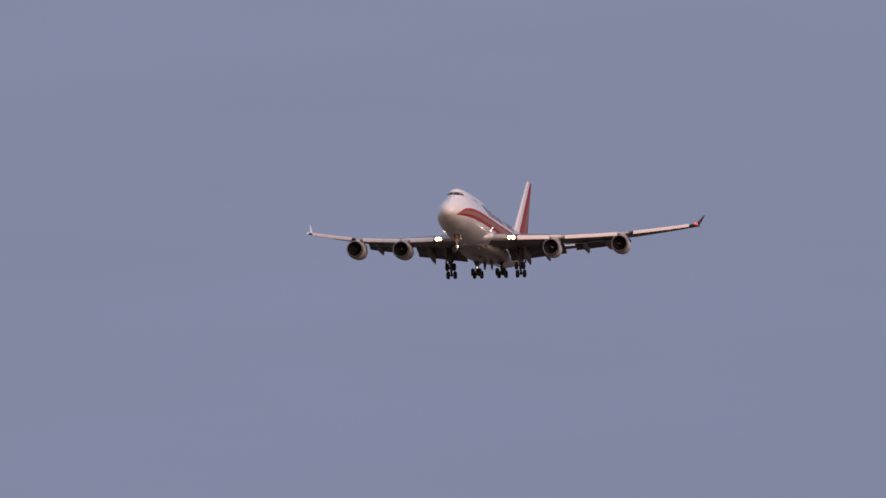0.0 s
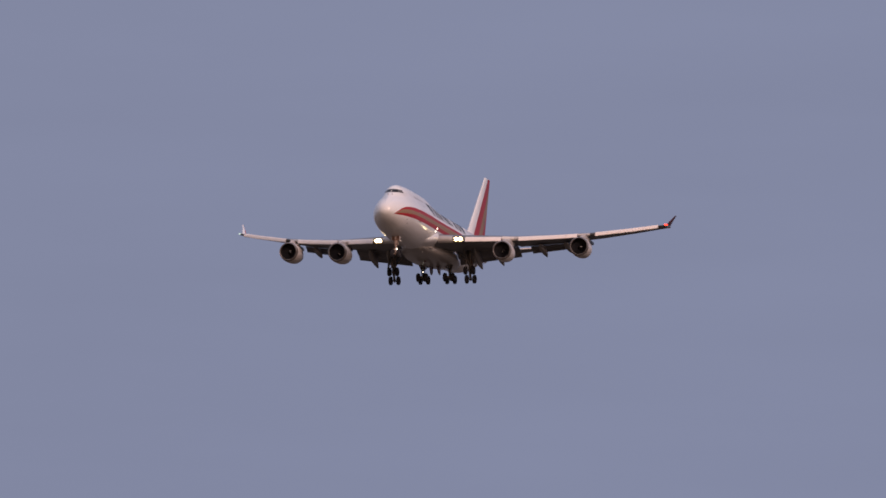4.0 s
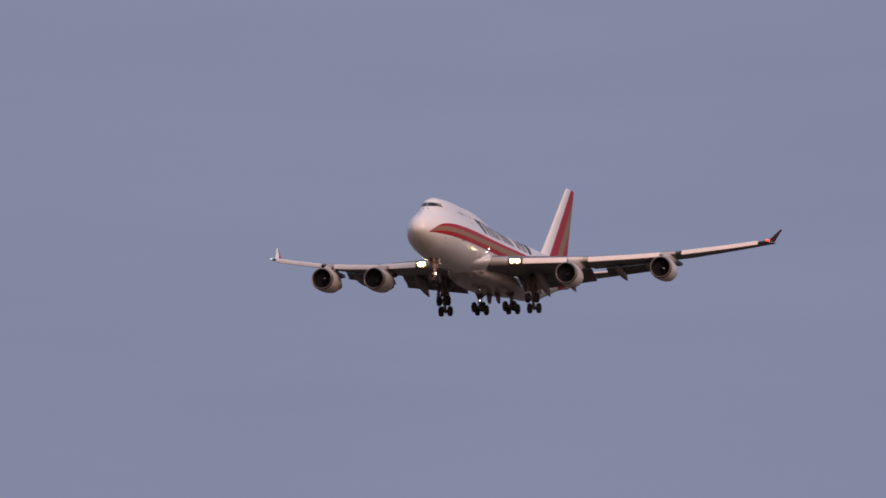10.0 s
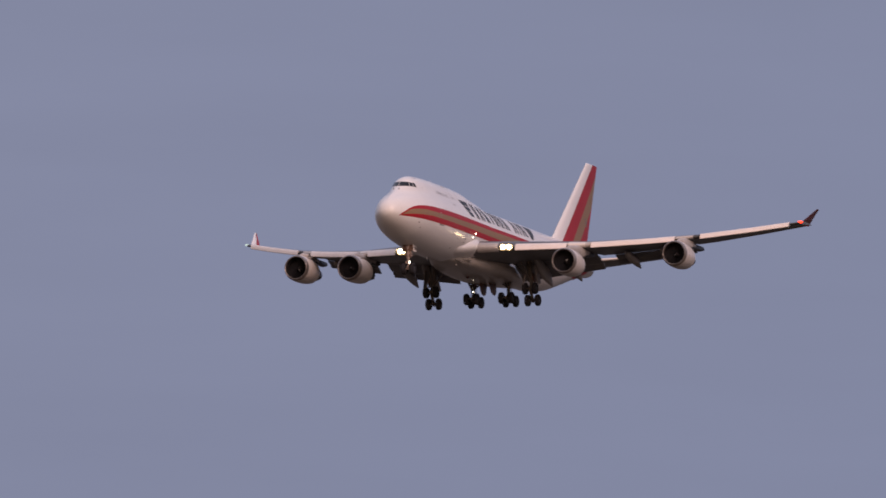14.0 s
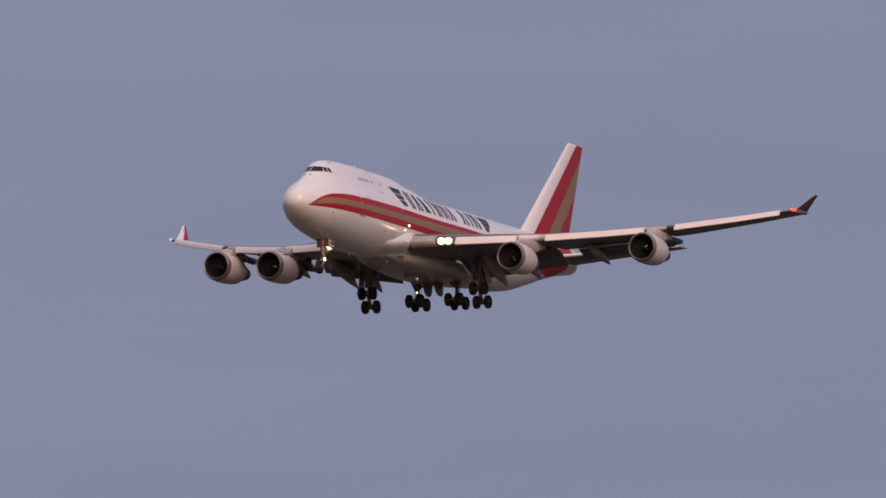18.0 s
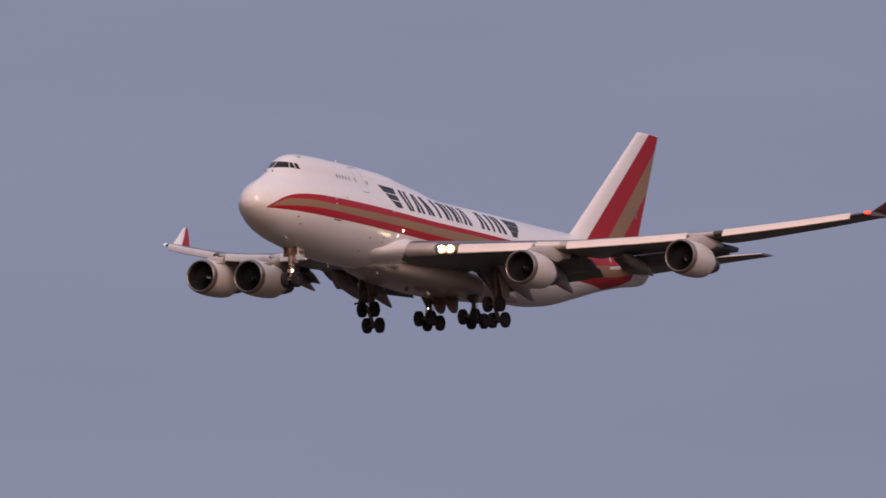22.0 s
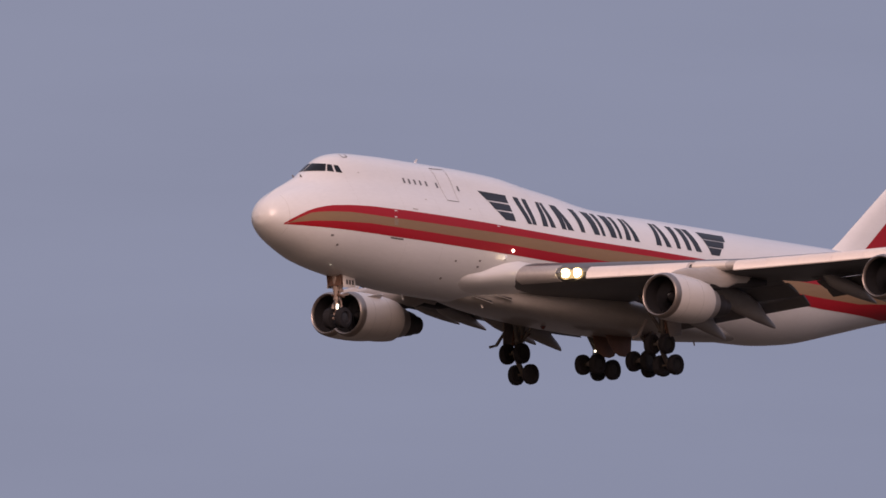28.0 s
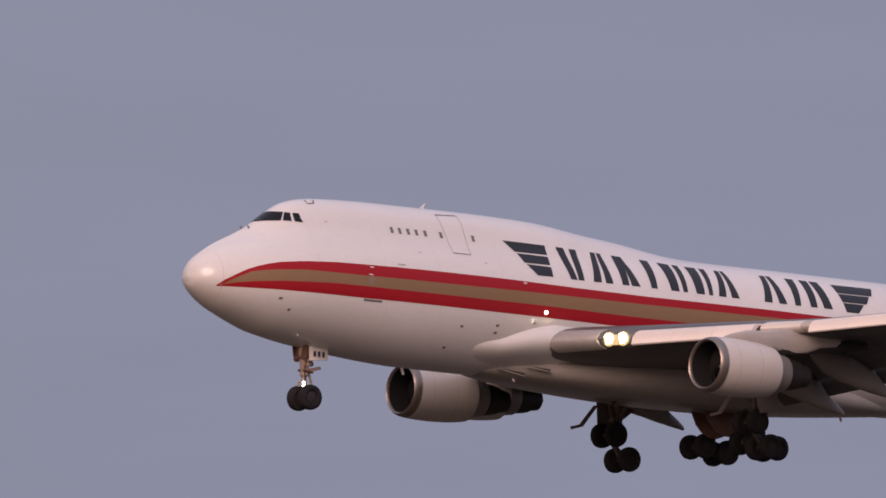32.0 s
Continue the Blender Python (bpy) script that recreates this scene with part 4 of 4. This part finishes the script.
def build_main_gear(y, s, z, tilt, top, body_gear):
    side = 1 if y > 0 else -1
    c = at(s, y, z)
    fore = Vector((math.cos(radians(tilt)), 0, math.sin(radians(tilt))))
    leg = part("main_gear", rod(c + Vector((0, 0, -0.1)), c + Vector((0, 0, 1.5)), 0.17, rod(c + Vector((0, 0, 1.3)), at(s, top[0], top[1]), 0.25, None, 14), 14), LEG, airplane, "grey gear leg with a four-wheel truck lowered")
    part("truck_beam", rod(c - fore * 0.95, c + fore * 0.95, 0.16), LEG, leg)
    for f in (-1, 1):
        ax = c + fore * 0.735 * f
        part("axle", rod(ax - Vector((0, 0.62, 0)), ax + Vector((0, 0.62, 0)), 0.09), LEG, leg)
        for w in (-1, 1):
            p = ax + Vector((0, 0.56 * w, 0))
            wheel("tyre", p, leg)
            hub(p, leg)
    part("drag_brace", rod(c + Vector((0, 0, 1.1)), at(s - 1.7, top[0] - 0.3 * side, top[1]), 0.10), LEG, leg)
    part("side_brace", rod(c + Vector((0, 0, 1.2)), at(s + 0.2, top[0] - 1.5 * side, top[1] - 0.1), 0.09), LEG, leg)
    part("jack", rod(c + Vector((0.15, 0, 0.9)), at(s - 0.5, top[0] + 0.5 * side, top[1]), 0.12), LEG, leg)
    part("truck_positioner", rod(c + fore * 0.6 + Vector((0, 0, 0.1)), c + Vector((0.1, 0, 1.15)), 0.07), LEG, leg)
    part("hydraulic_pack", box(c + Vector((-0.1, 0, 1.75)), (0.5, 0.6, 0.45), None, 0.06), PRIMER, leg)
    part("torque_link", rod(c + Vector((-0.35, 0, 0.6)), c + Vector((-0.2, 0, 1.5)), 0.07, rod(c + Vector((-0.35, 0, 0.6)), c, 0.07)), LEG, leg)
    for dy, dx in ((-0.22, -0.18), (0.22, -0.2), (0.1, 0.28)):
        part("hydraulic_line", rod(c + Vector((dx, dy, 0.5)), c + Vector((dx * 0.7, dy * 1.1, 2.3)), 0.028), LEG, leg)
    for f in (-1, 1):
        part("brake_rod", rod(c + fore * 0.6 * f + Vector((0, 0.2, -0.18)), c + Vector((0, 0.2, -0.3)), 0.04), LEG, leg)
    part("uplock_roller", rod(c + Vector((0.3, -0.22, 1.35)), c + Vector((0.3, 0.22, 1.35)), 0.07), LEG, leg)
    part("brake_hose", rod(c + Vector((0.12, 0.2 * side, 1.5)), c + Vector((0.25, 0.25 * side, 0.2)), 0.035), RUBBER, leg)
    if body_gear:
        rim = [(-2.5, -4.1), (0.1, -4.1), (0.0, -5.1), (-0.2, -5.4), (-0.6, -5.54), (-1.1, -5.52), (-1.6, -5.32), (-2.0, -4.95)]
        part("gear_door", loft([[at(s + p, (0.5 + dy - 0.06 * (q + 4.1)) * side, q) for p, q in rim] for dy in (-0.03, 0.03)]), PRIMER, leg, "open brown-primed gear door with a rounded lower rim")
        if side < 0:
            part("gear_lamp", lathe([(0, 0.02), (0.02, 0.07), (0.06, 0.05), (0.08, 0.01)], c + Vector((0.25, 0, 0.95)), (1, 0.3, 0), 12), LAMP_WHITE, leg, "tiny lamp on the leg")
    else:
        part("gear_door", slab([at(s - 0.9, y + 0.55 * side, -2.9), at(s + 0.8, y + 0.55 * side, -2.9), at(s + 0.6, y + 0.85 * side, -4.7), at(s - 0.5, y + 0.85 * side, -4.9)], 0.06), DOOR, leg, "open gear door")
        part("gear_door", slab([at(s - 1.6, y - 0.2 * side, -3.9), at(s - 1.35, y - 0.2 * side, -3.9), at(s - 2.2, y - 0.1 * side, -5.0), at(s - 2.45, y - 0.1 * side, -4.95)], 0.05), DOOR, leg, "narrow open gear door")
        part("door_foot", slab([at(s - 2.2, y - 0.1 * side, -5.0), at(s - 2.45, y - 0.1 * side, -4.93), at(s - 2.95, y - 0.05 * side, -5.05), at(s - 2.9, y - 0.05 * side, -5.2)], 0.05), DOOR, leg, "flared foot of the narrow gear door")
        part("gear_door", slab([at(s - 0.3, y + 0.2 * side, -3.6), at(s + 1.3, y + 0.15 * side, -3.9), at(s + 0.65, y + 0.35 * side, -4.45), at(s - 0.25, y + 0.4 * side, -4.8)], 0.05), PRIMER, leg, "brown-primed strut door")


for side in (1, -1):
    build_main_gear(5.55 * side, 31.35, -5.88, 53, (5.2 * side, -2.4), False)
    build_main_gear(1.95 * side, 34.42, -5.97, 9, (2.1 * side, -3.6), True)


def build_nose_gear():
    s, z = 7.38, -5.62
    c = at(s, 0, z)
    leg = part("nose_gear", rod(c, c + Vector((0.05, 0, 1.2)), 0.12, rod(c + Vector((0.04, 0, 1.0)), at(s - 0.25, 0, -3.0), 0.18, None, 14), 14), STEEL, airplane, "grey nose gear leg with two wheels")
    part("axle", rod(c - Vector((0, 0.6, 0)), c + Vector((0, 0.6, 0)), 0.09), STEEL, leg)
    for w in (-0.46, 0.46):
        wheel("tyre", c + Vector((0, w, 0)), leg)
        hub(c + Vector((0, w, 0)), leg, mat=CORE)
    part("drag_brace", rod(c + Vector((0, 0, 1.45)), at(s + 0.9, 0, -3.1), 0.08), STEEL, leg)
    part("torque_link", rod(c + Vector((-0.4, 0, 0.75)), c + Vector((-0.15, 0, 1.5)), 0.06, rod(c + Vector((-0.4, 0, 0.75)), c + Vector((0, 0, 0.2)), 0.06)), STEEL, leg)
    for w in (-0.17, 0.17):
        part("taxi_light", box(c + Vector((0.2, w, 0.66)), (0.1, 0.14, 0.28), None, 0.04), LAMP_WHITE if w > 0 else STEEL, leg, "upright lamp on the leg")
    for side in (1, -1):
        door = slab([at(7.15, 0.56 * side, -3.0), at(8.3, 0.56 * side, -3.05), at(8.27, 0.62 * side, -3.75), at(7.15, 0.62 * side, -3.85)], 0.05)
        part("gear_door", door, COWL, leg, "pale nose gear door with dark number bars")
        for k in range(3):
            a = 7.38 + 0.27 * k
            part("number_bar", slab([at(a, 0.642 * side, -3.36), at(a + 0.15, 0.642 * side, -3.36), at(a + 0.15, 0.658 * side, -3.63), at(a, 0.658 * side, -3.63)], 0.012), NAVY, leg)
    part("front_door", slab([at(7.1, -0.53, -3.0), at(7.1, 0.53, -3.0), at(7.05, 0.5, -3.75), at(7.05, -0.5, -3.75)], 0.05), PRIMER, leg, "brown forward door")
    for dx, dz, ln in ((0.0, 1.35, 0.5), (-0.05, 1.6, 0.75), (0.05, 1.85, 0.6)):
        part("gear_actuator", rod(c + Vector((dx - 0.1, -ln / 2, dz)), c + Vector((dx + 0.1, ln / 2, dz)), 0.09), STEEL, leg)
    part("steering_unit", box(c + Vector((-0.45, 0.12, 1.42)), (0.75, 0.2, 0.16), Matrix.Rotation(radians(14), 4, "Y"), 0.04), STEEL, leg)
    part("steering_unit", box(c + Vector((-0.28, -0.1, 1.68)), (0.4, 0.34, 0.22), None, 0.05), STEEL, leg)
    for w in (-1, 1):
        part("bay_frame", slab([at(6.95, 0.5 * w, -3.05), at(7.5, 0.52 * w, -3.1), at(7.45, 0.45 * w, -3.7), at(7.0, 0.45 * w, -3.6)], 0.08), PRIMER, leg, "brown bay frame")
        part("side_strut", rod(c + Vector((0, 0.1 * w, 1.2)), at(s - 0.1, 0.45 * w, -3.3), 0.06), STEEL, leg)
        part("steering_cylinder", rod(c + Vector((-0.3, 0.24 * w, 1.25)), c + Vector((0.25, 0.2 * w, 1.35)), 0.07), PRIMER, leg)
    part("tow_fitting", box(c + Vector((0.16, 0, 0.22)), (0.22, 0.2, 0.16), None, 0.04), STEEL, leg)
    part("collar", lathe([(0, 0.16), (0.04, 0.21), (0.16, 0.21), (0.2, 0.16)], c + Vector((0.05, 0, 1.05)), (0.04, 0, 1), 18), STEEL, leg)
    part("hose", rod(c + Vector((0.12, 0.16, 0.5)), c + Vector((0.16, 0.2, 1.6)), 0.03), RUBBER, leg)
    part("beacon", lathe([(0, 0.16), (0.06, 0.15), (0.16, 0.09), (0.2, 0.02)], at(26.7, 0, -4.3), (0, 0.001, -1), 18), BEACON_OFF, airplane, "unlit dark red beacon dome")
    for (a, y0, z0), (b, y1, z1) in (((18.2, 1.50, -3.38), (19.6, 1.76, -3.60)), ((19.5, 2.10, -3.20), (20.8, 2.28, -3.33))):
        part("air_scoop", slab([at(a, y0, z0), at(b, y1 + 0.06, z1 + 0.05), at(b, y1 + 0.05, z1 - 0.09), at(a + 0.5, y0 + 0.06, z0 - 0.11)], 0.08), NOTCH, airplane, "dark slim air scoop in the belly")
        part("scoop_lip", rod(at(a - 0.1, y0 + 0.02, z0 - 0.01), at(b, y1 + 0.11, z1 - 0.11), 0.028), BELLY, airplane, "pale lip of the air scoop")
    part("drain_mast", rod(at(19.37, 1.12, -3.7), at(19.47, 1.2, -3.95), 0.05), PALE, airplane, "small pale drain mast")
    part("anticollision_light", lathe([(0, 0.04), (0.04, 0.105), (0.1, 0.08), (0.14, 0.02)], at(19.75, 3.22, -0.63), (0.6, 0.8, 0), 16), LAMP_WHITE, airplane, "small white inspection lamp")


build_nose_gear()


def motions():
    # the fans turn all the while
    for k, (fan, spin, p, side) in enumerate(FANS):
        turning = [(i * 0.2, Matrix.Translation(p) @ pose(0, 0, 0, 0, 0, 2.0 * side) @ pose(0, 0, 0, (i * 83 + 70 * k) % 360)) for i in range(161)]
        walk(fan, turning)
        walk(spin, turning)
    walk(airplane, [
        (0, pose(-2900.161, -766.575, 126.311, 1.445, -4.272, 3.913)),
        (0.5, pose(-2863.501, -766.579, 124.462, 1.431, -4.302, 3.917)),
        (1, pose(-2826.841, -766.589, 122.618, 1.398, -4.324, 3.930)),
        (1.5, pose(-2790.183, -766.605, 120.779, 1.358, -4.337, 3.950)),
        (2, pose(-2753.524, -766.612, 118.938, 1.339, -4.355, 3.959)),
        (2.5, pose(-2716.868, -766.622, 117.104, 1.332, -4.359, 3.975)),
        (3, pose(-2680.218, -766.621, 115.289, 1.329, -4.326, 3.972)),
        (3.5, pose(-2643.568, -766.613, 113.469, 1.328, -4.303, 3.957)),
        (4, pose(-2606.913, -766.611, 111.636, 1.341, -4.305, 3.955)),
        (4.5, pose(-2570.257, -766.607, 109.802, 1.355, -4.310, 3.952)),
        (6.5, pose(-2423.634, -766.552, 102.457, 1.568, -4.344, 3.901)),
        (7, pose(-2386.978, -766.529, 100.616, 1.628, -4.360, 3.874)),
        (7.5, pose(-2350.318, -766.505, 98.765, 1.675, -4.397, 3.841)),
        (8, pose(-2313.653, -766.517, 96.906, 1.707, -4.449, 3.874)),
        (8.5, pose(-2276.994, -766.502, 95.058, 1.696, -4.478, 3.843)),
        (9, pose(-2240.345, -766.493, 93.243, 1.671, -4.446, 3.818)),
        (9.5, pose(-2203.693, -766.471, 91.415, 1.621, -4.438, 3.764)),
        (10, pose(-2167.037, -766.461, 89.580, 1.625, -4.442, 3.745)),
        (10.5, pose(-2130.377, -766.431, 87.728, 1.699, -4.482, 3.708)),
        (11, pose(-2093.720, -766.415, 85.887, 1.782, -4.498, 3.700)),
        (11.5, pose(-2057.065, -766.392, 84.052, 1.815, -4.506, 3.664)),
        (12, pose(-2020.416, -766.386, 82.236, 1.834, -4.474, 3.656)),
        (12.5, pose(-1983.770, -766.368, 80.430, 1.751, -4.425, 3.601)),
        (13, pose(-1947.128, -766.346, 78.632, 1.672, -4.360, 3.538)),
        (13.5, pose(-1910.477, -766.333, 76.811, 1.621, -4.338, 3.501)),
        (14, pose(-1873.830, -766.310, 74.999, 1.591, -4.302, 3.449)),
        (14.5, pose(-1837.177, -766.305, 73.174, 1.609, -4.289, 3.443)),
        (16.5, pose(-1690.560, -766.243, 65.846, 1.706, -4.289, 3.350)),
        (17, pose(-1653.902, -766.242, 64.003, 1.744, -4.310, 3.358)),
        (17.5, pose(-1617.242, -766.228, 62.157, 1.734, -4.337, 3.330)),
        (18, pose(-1580.587, -766.235, 60.325, 1.654, -4.336, 3.324)),
        (18.5, pose(-1543.935, -766.237, 58.502, 1.562, -4.318, 3.305)),
        (19, pose(-1507.281, -766.251, 56.677, 1.471, -4.304, 3.307)),
        (19.5, pose(-1470.627, -766.240, 54.845, 1.400, -4.304, 3.268)),
        (20, pose(-1433.974, -766.248, 53.019, 1.387, -4.291, 3.281)),
        (20.5, pose(-1397.318, -766.237, 51.184, 1.404, -4.298, 3.264)),
        (21, pose(-1360.659, -766.247, 49.342, 1.445, -4.317, 3.293)),
        (21.5, pose(-1324.002, -766.260, 47.506, 1.473, -4.325, 3.326)),
        (22, pose(-1287.350, -766.253, 45.683, 1.523, -4.308, 3.324)),
        (22.5, pose(-1250.692, -766.245, 43.840, 1.607, -4.330, 3.330)),
        (23, pose(-1214.038, -766.244, 42.012, 1.636, -4.321, 3.336)),
        (23.5, pose(-1177.378, -766.212, 40.159, 1.710, -4.361, 3.293)),
        (24, pose(-1140.723, -766.201, 38.325, 1.750, -4.366, 3.283)),
        (24.5, pose(-1104.068, -766.199, 36.492, 1.774, -4.368, 3.285)),
        (26.5, pose(-957.439, -766.226, 29.143, 1.829, -4.409, 3.351)),
        (27, pose(-920.787, -766.207, 27.318, 1.851, -4.394, 3.320)),
        (27.5, pose(-884.128, -766.212, 25.474, 1.966, -4.419, 3.360)),
        (28, pose(-847.466, -766.194, 23.617, 2.066, -4.467, 3.352)),
        (28.5, pose(-810.808, -766.177, 21.775, 2.136, -4.485, 3.337)),
        (29, pose(-774.157, -766.167, 19.954, 2.185, -4.467, 3.329)),
        (29.5, pose(-737.502, -766.148, 18.118, 2.222, -4.474, 3.304)),
        (30, pose(-700.858, -766.139, 16.318, 2.238, -4.413, 3.289)),
        (30.5, pose(-664.214, -766.124, 14.518, 2.268, -4.353, 3.268)),
        (31, pose(-627.554, -766.084, 12.665, 2.335, -4.393, 3.210)),
        (31.5, pose(-590.888, -766.023, 10.794, 2.423, -4.468, 3.117)),
        (32, pose(-554.220, -765.956, 8.912, 2.519, -4.564, 3.017)),
    ])


motions()
